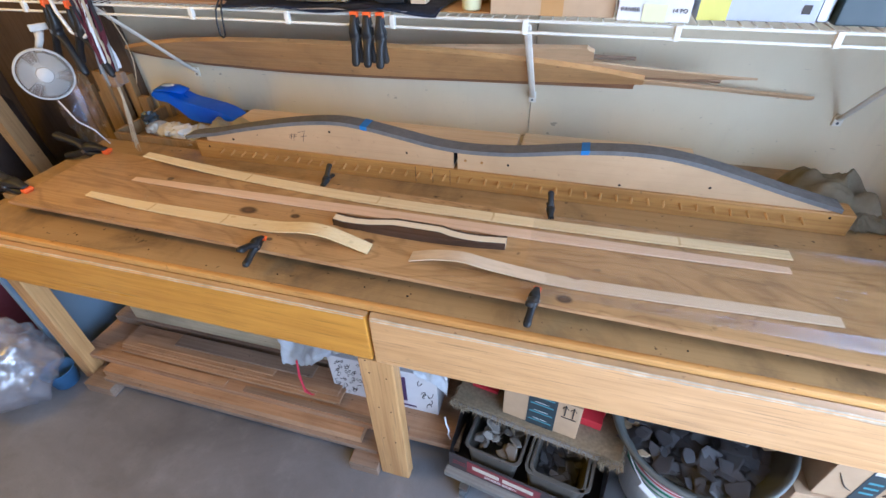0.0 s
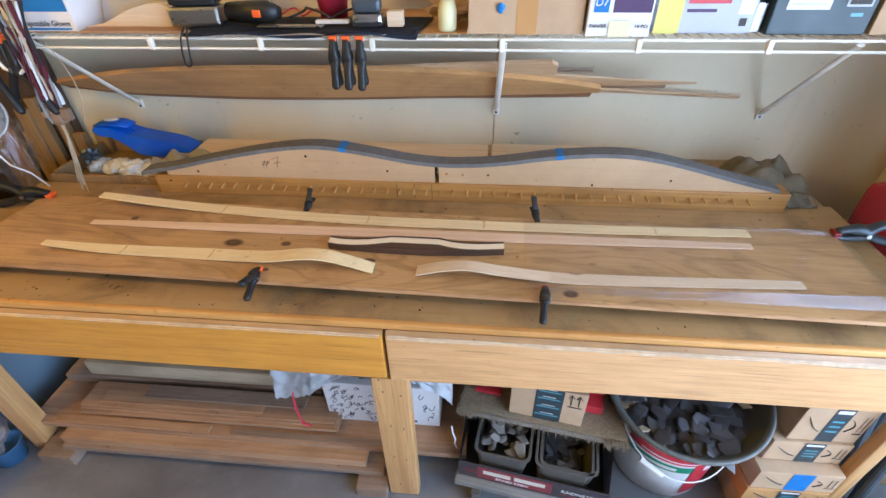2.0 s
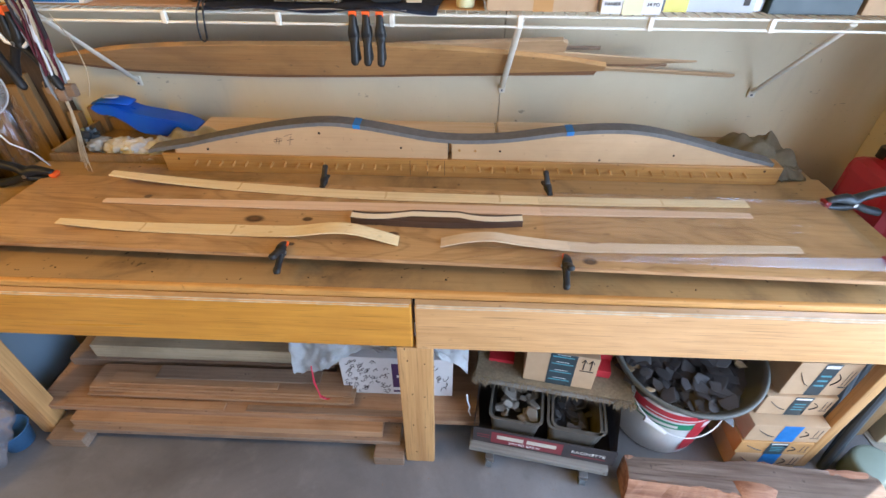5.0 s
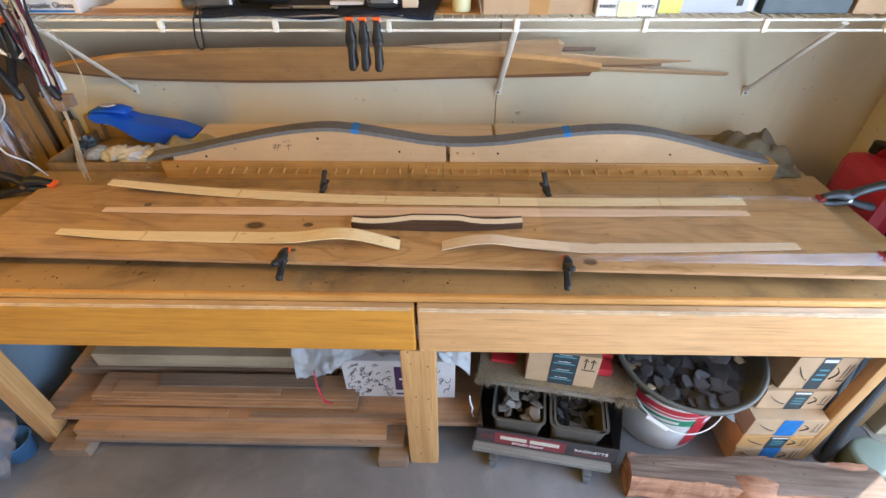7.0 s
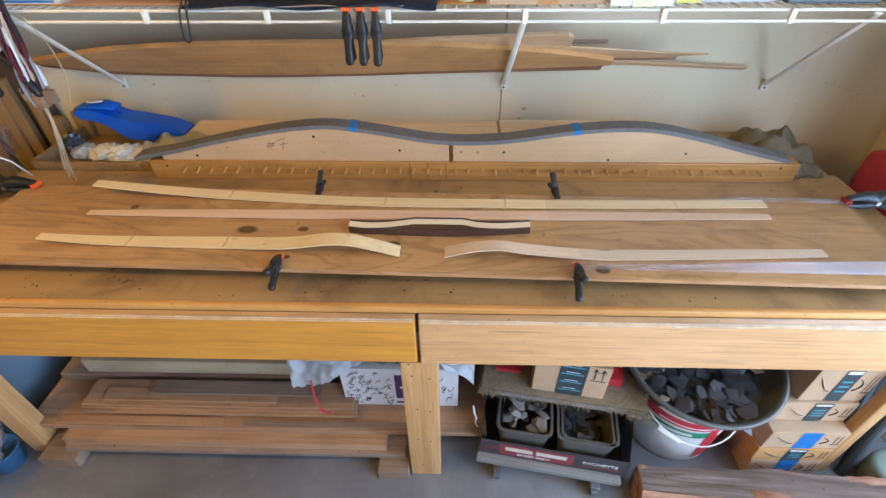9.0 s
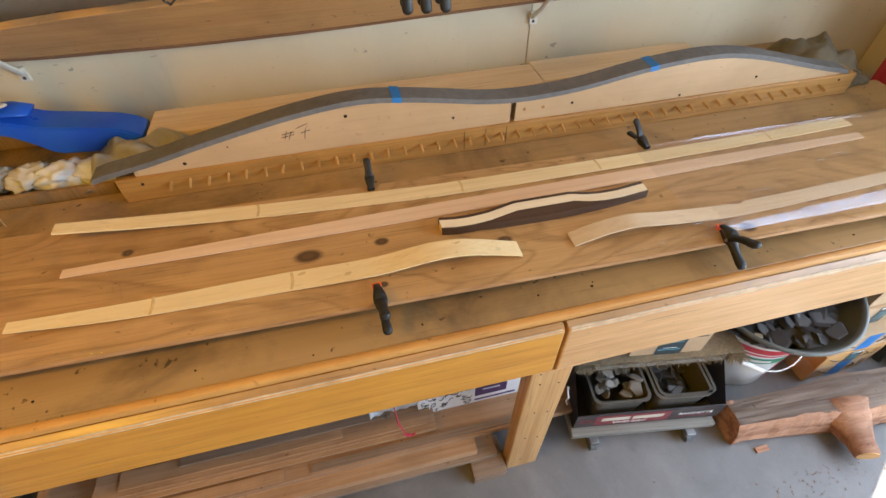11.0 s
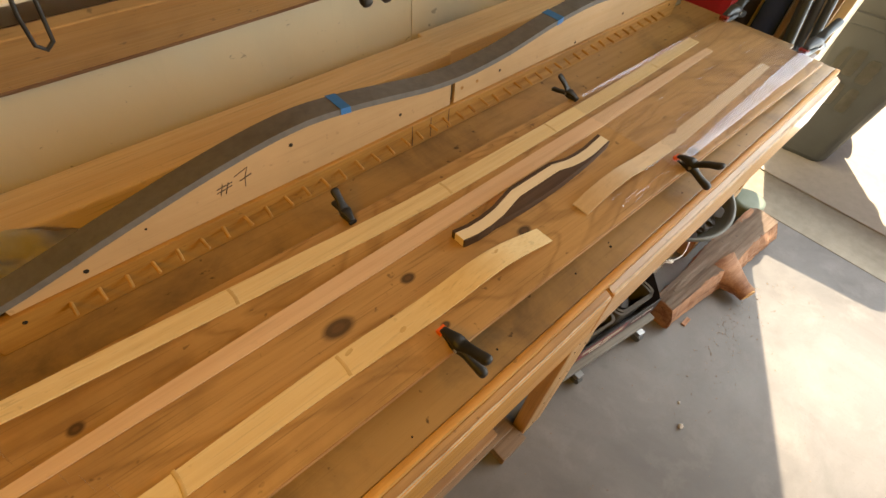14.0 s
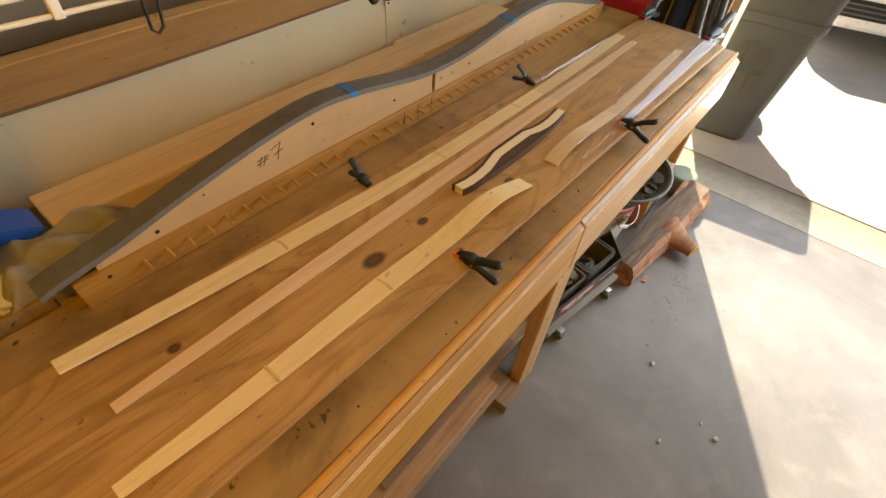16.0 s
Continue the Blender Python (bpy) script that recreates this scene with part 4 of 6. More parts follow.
tagged(part("cedar_strip", on_braces([(0.35, 0.130, 0.155), (0.60, 0.118, 0.138), (0.935, 0.086, 0.102), (0.945, 0.092, 0.102)], 0.0300, 0.006), CEDAR_LIGHT), "thin split cedar strip stored on the braces", "wood strip", "stored planks")
tagged(part("thin_wood_strip", on_braces([(-0.80, 0.236, 0.252), (-0.2, 0.250, 0.268), (0.30, 0.254, 0.276), (0.48, 0.262, 0.272)], 0.034, 0.006), GREYWOOD), "dark thin slat behind the stored planks", "wood strip", "stored planks")

# ---- things on the wire shelf ----
def carton(name, lo, hi, mat, label, rz=0.0, category="box", group=""):
    c = Vector([(lo[k] + hi[k]) / 2 for k in range(3)])
    o = thing(name, label, category, pose(c.x, c.y, lo[2], 0, 0, rz), group)
    h = Vector(hi) - Vector(lo)
    part("body", B((-h.x / 2, -h.y / 2, 0), (h.x / 2, h.y / 2, h.z), 0.0025), mat, o)
    o["h"] = h.z
    return o, h


def patch(parent, h, u0, u1, v0, v1, mat, name="printed_panel", lift=0.0006):
    """A flat printed patch on the front (-y) face; u, v in 0..1."""
    y = -h.y / 2 - lift
    return part(name, B((h.x * (u0 - 0.5), y - 0.0003, h.z * v0), (h.x * (u1 - 0.5), y, h.z * v1), 0), mat, parent)


def caption(parent, h, text, size, u, v, mat, flip=0):
    return writing("lettering", text, size, pose(h.x * (u - 0.5), -h.y / 2 - 0.0012, h.z * v, 90, flip, 0), mat, parent)


Z = 1.1755
tagged(part("hardboard_sheet", B((-1.36, 0.50, 1.1726), (0.142, 0.80, 1.1752), 0.0005), CARD_WARM), "thin brown hardboard sheet lining the wire shelf", "sheet")
o, h = carton("glove_box", (-1.10, 0.50, Z), (-0.82, 0.66, Z + 0.09), BOXWHITE, "blue and white carton of disposable gloves")
patch(o, h, 0.0, 0.25, 0.0, 1.0, BLUETAPE); patch(o, h, 0.0, 1.0, 0.85, 1.0, GREENLABEL, lift=0.001)
patch(o, h, 0.3, 0.95, 0.04, 0.09, BLUETAPE); patch(o, h, 0.55, 0.98, 0.5, 0.8, BLUETAPE)
caption(o, h, "500 Disposable Gloves", 0.018, 0.66, 0.2, BLACKINK)
tagged(part("bow_template", plank_profile(smoothed([(-0.86, 1.176, 1.181), (-0.78, 1.176, 1.186), (-0.68, 1.176, 1.222), (-0.60, 1.176, 1.232), (-0.55, 1.176, 1.20)], 24), 0.53, 0.545), MAPLE), "pale wooden bow template standing on the shelf", "template")
tagged(part("folded_paper", drape(14, 8, lambda u, v: (-0.80 + 0.26 * u, 0.57 + 0.06 * v, Z + 0.004 + 0.10 * v + 0.03 * u + 0.012 * math.sin(u * 6 + v * 3)), 0.001), BOXWHITE), "white curled sheet of paper on the shelf", "paper")
tagged(part("cedar_shingle", B((-0.80, 0.478, Z), (-0.52, 0.62, Z + 0.006), 0.001), CEDAR), "reddish thin cedar sheet lying on the shelf", "wood sheet")
tagged(part("navy_mat", drape(40, 10, lambda u, v: (-0.535 + 0.565 * u + 0.02 * v, 0.462 + 0.20 * v, Z + 0.004 + (0.004 + 0.003 * math.sin(u * 11)) * (1 - v) - 0.012 * max(0, 1 - v * 6) * (0.4 + 0.6 * math.sin(u * 7 + 1) ** 2)), 0.004), NAVY, smooth=True), "dark navy cloth mat spread on the shelf", "mat")
tagged(part("white_sheet", drape(26, 4, lambda u, v: (-0.44 + 0.40 * u, 0.466 + 0.16 * v, Z + 0.001 + 0.001 * math.sin(u * 14)), 0.001), BOXWHITE), "white sheet under the navy mat", "paper")
strap = thing("wrist_strap", "black looped wrist strap hanging off the shelf", "strap")
part("loop", rod([(-0.512, 0.466, 1.195), (-0.514, 0.455, 1.17), (-0.519, 0.453, 1.135), (-0.522, 0.453, 1.112), (-0.530, 0.453, 1.106), (-0.537, 0.453, 1.112), (-0.536, 0.453, 1.14), (-0.530, 0.455, 1.17), (-0.520, 0.47, 1.196)], 0.0022, 6), BLACKPL, strap, smooth=True)
tool = thing("belt_sander_block", "silver and black sanding tool on the shelf", "tool", pose(-0.515, 0.535, Z + 0.009, 0, 0, 8))
part("body", B((-0.06, -0.03, 0), (0.06, 0.03, 0.045), 0.008), STEEL, tool)
part("grip", B((-0.055, -0.028, 0.0455), (0.058, 0.03, 0.085), 0.012), BLACKPL, tool)
tool = thing("angle_tool", "black power tool with an orange switch", "tool", pose(-0.385, 0.545, Z + 0.009, 0, 0, -8))
part("body", rod([(-0.06, 0, 0.026), (0.02, 0, 0.028), (0.05, 0, 0.03), (0.075, 0, 0.028)], [0.022, 0.026, 0.024, 0.014], 14), BLACKPL, tool, smooth=True)
part("switch", B((0.02, -0.029, 0.02), (0.04, -0.022, 0.036), 0.002), ORANGE, tool)
cable = [(-0.30 + 0.19 * u + 0.01 * math.sin(u * 16), 0.56 + 0.03 * math.sin(u * 9), Z + 0.02 + 0.02 * abs(math.sin(u * 5))) for u in [k / 30 for k in range(31)]]
tagged(part("power_cable", rod(cable, 0.003, 7), BLACKPL, smooth=True), "black cable coiled loosely on the mat", "cable")
cable = [(-0.40 + 0.16 * u, 0.60 + 0.02 * math.sin(u * 13), Z + 0.02 + 0.012 * math.sin(u * 8) ** 2) for u in [k / 24 for k in range(25)]]
tagged(part("red_cable", rod(cable, 0.002, 6), REDSTRING, smooth=True), "thin red wire lying on the mat", "cable")
cup = thing("red_cup", "red plastic cup standing on the shelf", "cup", pose(-0.205, 0.63, Z + 0.008))
part("body", lathe([(0.0, 0.001), (0.034, 0.001), (0.045, 0.11), (0.0465, 0.112), (0.044, 0.11), (0.033, 0.004), (0.0, 0.004)], 30), PINKCAN, cup, smooth=True)
tool = thing("tape_measure", "chrome and black tape measure on the mat", "tape measure", pose(-0.092, 0.525, Z + 0.009, 0, 0, 4))
part("body", B((-0.036, -0.02, 0), (0.036, 0.02, 0.03), 0.009), STEEL, tool)
part("belt_clip", B((-0.034, -0.022, 0.004), (0.034, -0.0202, 0.012), 0.001), BLACKPL, tool)
part("top", B((-0.034, -0.016, 0.0305), (0.034, 0.022, 0.062), 0.010), GUNMETAL, tool)
tagged(part("wood_offcut", B((-0.045, 0.515, Z + 0.009), (-0.008, 0.545, Z + 0.042), 0.002), MAPLE), "small pale wooden offcut on the mat", "offcut")
tagged(part("steel_rule", B((-0.36, 0.505, Z + 0.009), (-0.20, 0.527, Z + 0.013), 0.001), STEEL), "flat steel plate lying on the mat", "tool")
tagged(part("steel_rule", B((-0.22, 0.52, Z + 0.014), (-0.14, 0.54, Z + 0.022), 0.002), BOXWHITE), "small pale plastic block lying on the mat", "tool")
bottle = thing("squeeze_bottle", "pale yellow plastic bottle on the shelf", "bottle", pose(0.096, 0.525, Z))
part("body", lathe([(0.0, 0.0), (0.019, 0.0), (0.022, 0.004), (0.022, 0.045), (0.017, 0.062), (0.010, 0.068), (0.0, 0.069)], 24), SOAP, bottle, smooth=True)
part("cap", lathe([(0.011, 0.0685), (0.011, 0.085), (0.0, 0.086)], 20), WHITEPL, bottle)
tagged(part("crumpled_paper", lump(0.05, (1.1, 0.7, 0.5), 0.5, 2.5, 3, 3.0, None, (0.10, 0.60, Z + 0.035)), CARD), "crumpled brown packing paper on the shelf", "paper")
o, h = carton("cardboard_box", (0.146, 0.485, Z), (0.40, 0.70, Z + 0.15), CARD, "brown cardboard box closed with clear tape")
patch(o, h, 0.42, 0.60, 0.0, 1.0, CARD_WARM, "tape"); part("blue_tag", lump(0.009, (1, 0.4, 1.3), 0.4, 2, 2, 1.0, None, (-0.055, -h.y / 2 - 0.004, 0.055)), BLUETAPE, o, "torn blue tape")
o, h = carton("appliance_box", (0.408, 0.468, Z), (0.542, 0.66, Z + 0.16), BOXWHITE, "white printed box with a taped corner", -2)
patch(o, h, 0.38, 0.97, 0.30, 0.8, PURPLE); patch(o, h, 0.08, 0.31, 0.30, 0.55, BLUETAPE); patch(o, h, 0.46, 0.95, 0.47, 0.53, BOXWHITE, lift=0.0012)
patch(o, h, 0.5, 0.9, 0.49, 0.52, REDLABEL, lift=0.0018); patch(o, h, 0.35, 0.68, 0.0, 0.2, SOAP, "tape", 0.0016)
caption(o, h, "D7", 0.022, 0.19, 0.42, WHITEINK); caption(o, h, "14 PO", 0.011, 0.85, 0.13, BLACKINK); caption(o, h, "PANIER", 0.011, 0.18, 0.13, BLACKINK)
o, h = carton("brake_parts_box", (0.556, 0.50, Z), (0.762, 0.66, Z + 0.13), GREYBOX, "grey and yellow printed parts carton")
patch(o, h, 0.0, 0.26, 0.0, 1.0, YELLOW); patch(o, h, 0.82, 0.97, 0.3, 0.9, WHITEINK); patch(o, h, 0.26, 0.72, 0.60, 0.74, WHITEINK); patch(o, h, 0.30, 0.72, 0.46, 0.56, REDLABEL); patch(o, h, 0.30, 0.6, 0.33, 0.38, PURPLE)
patch(o, h, 0.3, 0.62, 0.575, 0.59, REDLABEL, lift=0.0012); patch(o, h, 0.86, 0.93, 0.12, 0.24, BLACKINK)
o, h = carton("brake_pad_box", (0.79, 0.49, Z), (0.99, 0.66, Z + 0.11), DARKBOX, "dark printed parts carton on the shelf")
patch(o, h, 0.12, 0.55, 0.45, 0.66, WHITEINK); patch(o, h, 0.16, 0.5, 0.53, 0.56, GREYBOX, lift=0.0012); patch(o, h, 0.70, 0.95, 0.5, 0.66, GREYBOX); patch(o, h, 0.72, 0.93, 0.54, 0.62, BLACKINK, lift=0.0012); patch(o, h, 0.78, 0.9, 0.33, 0.39, TEALINK)
o, h = carton("brake_part_tray", (0.765, 0.51, Z), (0.787, 0.66, Z + 0.06), STEEL, "grey narrow metal box between cartons")
o, h = carton("kraft_box", (1.0, 0.49, Z), (1.26, 0.66, Z + 0.12), CARD, "brown printed box lettered in black")
caption(o, h, "BOX", 0.034, 0.3, 0.5, BLACKINK)

# ---- left end: fan, straps, offcuts, dustpan ----
fan = thing("clip_fan", "white plastic clip fan with a round wire cage", "fan", look((-1.14, 0.40, 0.992), (0.35, -0.59, 1.25)) @ pose(0, 0, 0, 0, 180, 0))
fan.scale = (0.64, 0.64, 0.64)
for r, z in ((0.108, 0.0), (0.104, 0.012), (0.036, 0.029)):
    part("cage_ring", rod([(r * math.cos(a), r * math.sin(a), z) for a in [2 * math.pi * k / 40 for k in range(41)]], 0.003 if r > 0.1 else 0.0016, 6), FANWHITE, fan)
bm = bmesh.new()
for k in range(80):
    a = 2 * math.pi * k / 80
    rod([(0.035 * math.cos(a), 0.035 * math.sin(a), 0.029), (0.07 * math.cos(a + 0.3), 0.07 * math.sin(a + 0.3), 0.026), (0.095 * math.cos(a + 0.5), 0.095 * math.sin(a + 0.5), 0.018), (0.108 * math.cos(a + 0.6), 0.108 * math.sin(a + 0.6), 0.0)], 0.0011, 5, bm)
part("cage_spokes", bm, FANWHITE, fan)
for k in range(20):
    a = 2 * math.pi * k / 20
    part("back_rib", rod([(0.108 * math.cos(a), 0.108 * math.sin(a), -0.002), (0.10 * math.cos(a), 0.10 * math.sin(a), -0.022), (0.046 * math.cos(a), 0.046 * math.sin(a), -0.045)], 0.0013, 5), FANWHITE, fan)
part("badge", lathe([(0.0, 0.034), (0.03, 0.033), (0.034, 0.028), (0.0, 0.027)], 28), FANWHITE, fan, smooth=True)
for k in range(3):
    bm = drape(8, 8, lambda u, v, k=k: ((0.02 + 0.075 * u) * math.cos(2.1 * k + 1.55 * v), (0.02 + 0.075 * u) * math.sin(2.1 * k + 1.55 * v), 0.015 - 0.02 * v), 0.002)
    part("blade", bm, FANWHITE, fan, smooth=True)
part("motor_housing", lathe([(0.0, -0.02), (0.045, -0.022), (0.05, -0.03), (0.045, -0.05), (0.035, -0.06), (0.0, -0.062)], 40), FANWHITE, fan, smooth=True)
part("neck", rod([(0.02, 0.09, -0.05), (0.05, 0.14, -0.05), (0.062, 0.18, -0.05)], [0.013, 0.016, 0.02], 12), FANWHITE, fan, smooth=True)
part("clip", B((0.03, 0.17, -0.07), (0.10, 0.20, -0.03), 0.006), FANWHITE, fan)

straps = thing("ratchet_straps", "grey and red ratchet straps hanging in a bunch", "straps")
rnd = random.Random(11)
for k in range(18):
    x0, y0 = -0.975 + 0.0045 * k, 0.455 + rnd.uniform(-0.014, 0.014)
    x1, z1 = -0.955 + rnd.uniform(-0.016, 0.016), 0.975 + rnd.uniform(-0.02, 0.05)
    pts = [(x0 + (x1 - x0) * u + 0.006 * math.sin(u * 8 + 1.7 * k), y0 + 0.006 * math.sin(u * 7 + 2 * k), 1.25 + (z1 - 1.25) * u) for u in [i / 14 for i in range(15)]]
    part("webbing", rod(pts, rnd.uniform(0.004, 0.008), 6, flat=0.35), (STRAPGREY, MAROON, OLDBEAM, MAROON, WHITECLOTH, DARKSTUFF)[k % 6], straps)
for x, y, z in ((-0.975, 0.455, 0.985), (-0.948, 0.45, 0.968), (-0.925, 0.455, 0.978)):
    part("buckle", B((x - 0.013, y - 0.010, z - 0.014), (x + 0.013, y + 0.010, z + 0.018), 0.004), GREYWOOD, straps)
for k in range(8):
    w = rnd.uniform(-1, 1)
    part("loose_end", rod([(-0.952 + 0.004 * w, 0.455, 0.965), (-0.957 + 0.003 * w, 0.457, 0.92), (-0.972 + 0.005 * w, 0.460 + 0.004 * math.sin(k), 0.86), (-0.995 + 0.012 * w, 0.466, 0.80 - 0.02 * (k % 3)), (-1.003 + 0.018 * w, 0.468, 0.765 - 0.012 * (k % 4))], [0.003, 0.0025, 0.002, 0.0014, 0.0008], 5), OLDBEAM, straps)
part("hook_wire", rod([(-1.06, 0.46, 1.21), (-1.05, 0.455, 1.15), (-1.025, 0.45, 1.10), (-0.99, 0.45, 1.085), (-0.97, 0.455, 1.10)], 0.005, 8), WHITEPL, straps, smooth=True)
part("gold_chain", rod([(-0.90 + 0.03 * math.sin(u * 3), 0.47, 1.16 - 0.2 * u) for u in [k / 12 for k in range(13)]], 0.0013, 5), OLDBEAM, straps)

rnd = random.Random(21)
for k in range(9):
    x = -1.56 + 0.048 * k
    w, top = rnd.uniform(0.032, 0.05), 0.83 + rnd.uniform(-0.05, 0.05) + (0.04 if k in (4, 5) else 0)
    o = part("upright_offcut", B((-w / 2, -0.012, 0), (w / 2, 0.012, top), 0.003), UPWOOD)
    o.matrix_world = pose(x, 0.735 + rnd.uniform(-0.012, 0.03), 0, -1.5, rnd.uniform(-1.5, 1.5), rnd.uniform(-8, 8))
    tagged(o, "dusty brown wood offcut standing against the wall", "offcut", "offcuts standing by the wall")
o = tagged(part("timber_post", B((-0.016, -0.03, 0), (0.016, 0.03, 0.98), 0.003), UPWOOD), "orange-brown timber post leaning in the corner", "post")
o.matrix_world = pose(-1.33, 0.42, 0, 0, -7, 12)
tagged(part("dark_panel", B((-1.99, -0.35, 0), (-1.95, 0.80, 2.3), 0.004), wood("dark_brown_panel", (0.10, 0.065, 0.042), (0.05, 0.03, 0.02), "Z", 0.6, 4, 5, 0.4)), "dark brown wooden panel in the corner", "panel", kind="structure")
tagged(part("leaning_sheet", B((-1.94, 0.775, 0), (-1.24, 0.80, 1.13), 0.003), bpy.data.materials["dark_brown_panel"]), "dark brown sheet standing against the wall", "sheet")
tagged(part("dark_coat", lump(0.20, (0.7, 1.0, 2.6), 0.2, 2.0, 3, 9.0, None, (-1.72, 0.42, 0.52)), DARKSTUFF, smooth=True), "dark cloth bundle piled in the corner", "cloth")
tagged(part("maroon_coat", lump(0.13, (0.7, 1.0, 3.4), 0.2, 2.0, 3, 5.0, None, (-1.56, 0.16, 0.44)), MAROON, smooth=True), "dark maroon cloth bundle beside the post", "cloth")
tagged(part("clear_tube_bag", lump(0.055, (0.9, 0.9, 2.3), 0.5, 4.5, 4, 6.0, None, (-1.215, 0.50, 0.852)), FILM, smooth=True), "clear crinkled plastic bag by the bench end", "plastic bag")
part("fan_cord", rod([(-1.19, 0.43, 0.90), (-1.17, 0.44, 0.83), (-1.13, 0.45, 0.80), (-1.12, 0.47, 0.745)], 0.0025, 6), WHITEPL, None, smooth=True)
tagged(bpy.data.objects["fan_cord"], "thin white fan cord hanging to the bench", "cord")

tray = thing("scrap_tray", "open wooden tray with rags behind the bench", "tray", pose(-0.985, 0.66, 0.70))
part("base", B((-0.185, -0.125, 0), (0.18, 0.145, 0.012), 0.002), UPWOOD, tray)
for lo, hi in (((-0.185, -0.125, 0.0125), (0.18, -0.113, 0.05)), ((-0.185, 0.133, 0.0125), (0.18, 0.145, 0.055)), ((-0.185, -0.1125, 0.0125), (-0.173, 0.1325, 0.055)), ((0.168, -0.1125, 0.0125), (0.18, 0.1325, 0.05))):
    part("side", B(lo, hi, 0.002), UPWOOD, tray)
part("leg_cleat", B((-0.18, -0.12, -0.70), (-0.14, -0.08, -0.0005), 0.003), UPWOOD, tray)
part("leg_cleat", B((0.13, 0.10, -0.70), (0.17, 0.14, -0.0005), 0.003), UPWOOD, tray)
for k, (x, y, r, mt) in enumerate(((-0.92, 0.60, 0.045, WHITECLOTH), (-0.99, 0.61, 0.04, LINEN), (-0.85, 0.60, 0.042, WHITECLOTH), (-1.06, 0.62, 0.035, LINEN))):
    tagged(part("crumpled_rag", lump(r, (1.2, 0.9, 0.6), 0.42, 2.4, 4, 3.3 * k + 1, None, (x, y, 0.743)), mt, smooth=True), "crumpled pale rag stuffed in the tray", "rag", "rags in the tray")
tagged(part("work_glove", lump(0.03, (1, 0.8, 1), 0.5, 3, 3, 8.0, None, (-1.10, 0.64, 0.76)), GUNMETAL), "dark work glove in the tray", "glove")

pan = thing("dustpan", "blue plastic dustpan with a hanging hole", "dustpan", Matrix())
pan.matrix_world = pose(-0.014, 0.02, -0.006)
bm = plank_profile(smoothed([(-1.045, 0.850, 0.862), (-1.03, 0.838, 0.868), (-0.99, 0.832, 0.866), (-0.95, 0.806, 0.853), (-0.92, 0.780, 0.842), (-0.87, 0.771, 0.833), (-0.79, 0.768, 0.818), (-0.755, 0.772, 0.804), (-0.738, 0.780, 0.792)], 40), 0.625, 0.70)
bmesh.ops.bevel(bm, geom=[e for e in bm.edges if abs(e.verts[0].co.y - e.verts[1].co.y) < 1e-5 and abs(e.verts[0].co.x - e.verts[1].co.x) > 1e-4], offset=0.003, segments=2, affect="EDGES")
part("scoop", bm, BLUEPAN, pan)
part("handle_grip", rod([(-0.93, 0.66, 0.866), (-0.97, 0.66, 0.874), (-1.02, 0.66, 0.874), (-1.055, 0.66, 0.862)], [0.024, 0.032, 0.033, 0.016], 16, flat=0.22), BLUEPAN, pan, smooth=True)
o = part("hanging_hole", disc(0.016, 0.003, 24), WHITEPL, pan)
o.matrix_basis = pose(-0.985, 0.652, 0.887) @ Matrix.Diagonal((1.6, 0.9, 1, 1))

# rags at both ends of the form
def crumple(cx, cy, cz, sx, sy, h, seed, rough=0.6):
    def f(u, v):
        q = Vector((u * 3.1, v * 3.1, seed))
        r = 1 - max(abs(2 * u - 1), abs(2 * v - 1)) ** 3
        return (cx + sx * (u - 0.5) + 0.02 * noise.noise(q), cy + sy * (v - 0.5) + 0.02 * noise.noise(q + Vector((5, 0, 0))), cz + h * r * (0.55 + rough * noise.noise(q * 1.3)) + 0.012 * abs(noise.noise(q * 2.6)) + 0.003)
    return drape(34, 34, f, 0.003)


tagged(part("canvas_rag", crumple(-0.742, 0.603, 0.731, 0.25, 0.145, 0.105, 3.0), LINEN, smooth=True), "crumpled cream canvas rag beside the form", "rag", "canvas rags")
tagged(part("canvas_rag", crumple(1.005, 0.625, 0.731, 0.19, 0.17, 0.13, 7.0, 0.28), KHAKI, smooth=True), "crumpled khaki canvas rag at the end of the form", "rag", "canvas rags")
tagged(part("canvas_rag", crumple(1.055, 0.545, 0.7295, 0.09, 0.08, 0.05, 17.0, 0.3), KHAKI, smooth=True), "crumpled khaki canvas rag spilling over the ledge", "rag", "canvas rags")

# ---- under the bench, first bay ----
tagged(part("blue_panel", B((-1.36, 0.07, 0), (-1.34, 0.80, 0.60), 0.003), BLUEPANEL), "light blue painted panel at the bench end", "panel", kind="structure")
tagged(part("support_block", B((-0.142, -0.02, 0), (-0.05, 0.08, 0.044), 0.003), GREYWOOD), "short wooden block under the plank stack", "block", "support blocks")
tagged(part("support_block", B((-1.175, -0.005, 0), (-1.06, 0.10, 0.044), 0.003), GREYWOOD), "short wooden block under the plank stack", "block", "support blocks")
tagged(part("support_block", B((0.05, 0.28, 0), (0.14, 0.38, 0.0945), 0.003), GREYWOOD), "short wooden block under the wide plank", "block", "support blocks")
PL = "planks stacked under the bench"
tagged(part("stored_plank", B((-1.10, 0.022, 0.0445), (-0.065, 0.135, 0.064), 0.002), GREYWOOD), "dark dusty plank at the bottom of the stack", "plank", PL)
tagged(part("stored_plank", B((-1.10, 0.034, 0.0645), (-0.120, 0.13, 0.0935), 0.002), CEDAR_TAN), "reddish plank low in the stack", "plank", PL)
tagged(part("stored_plank", B((-1.22, 0.068, 0.0945), (0.178, 0.40, 0.1155), 0.002), CEDAR), "wide reddish-brown shelf plank under the bench", "plank", PL)
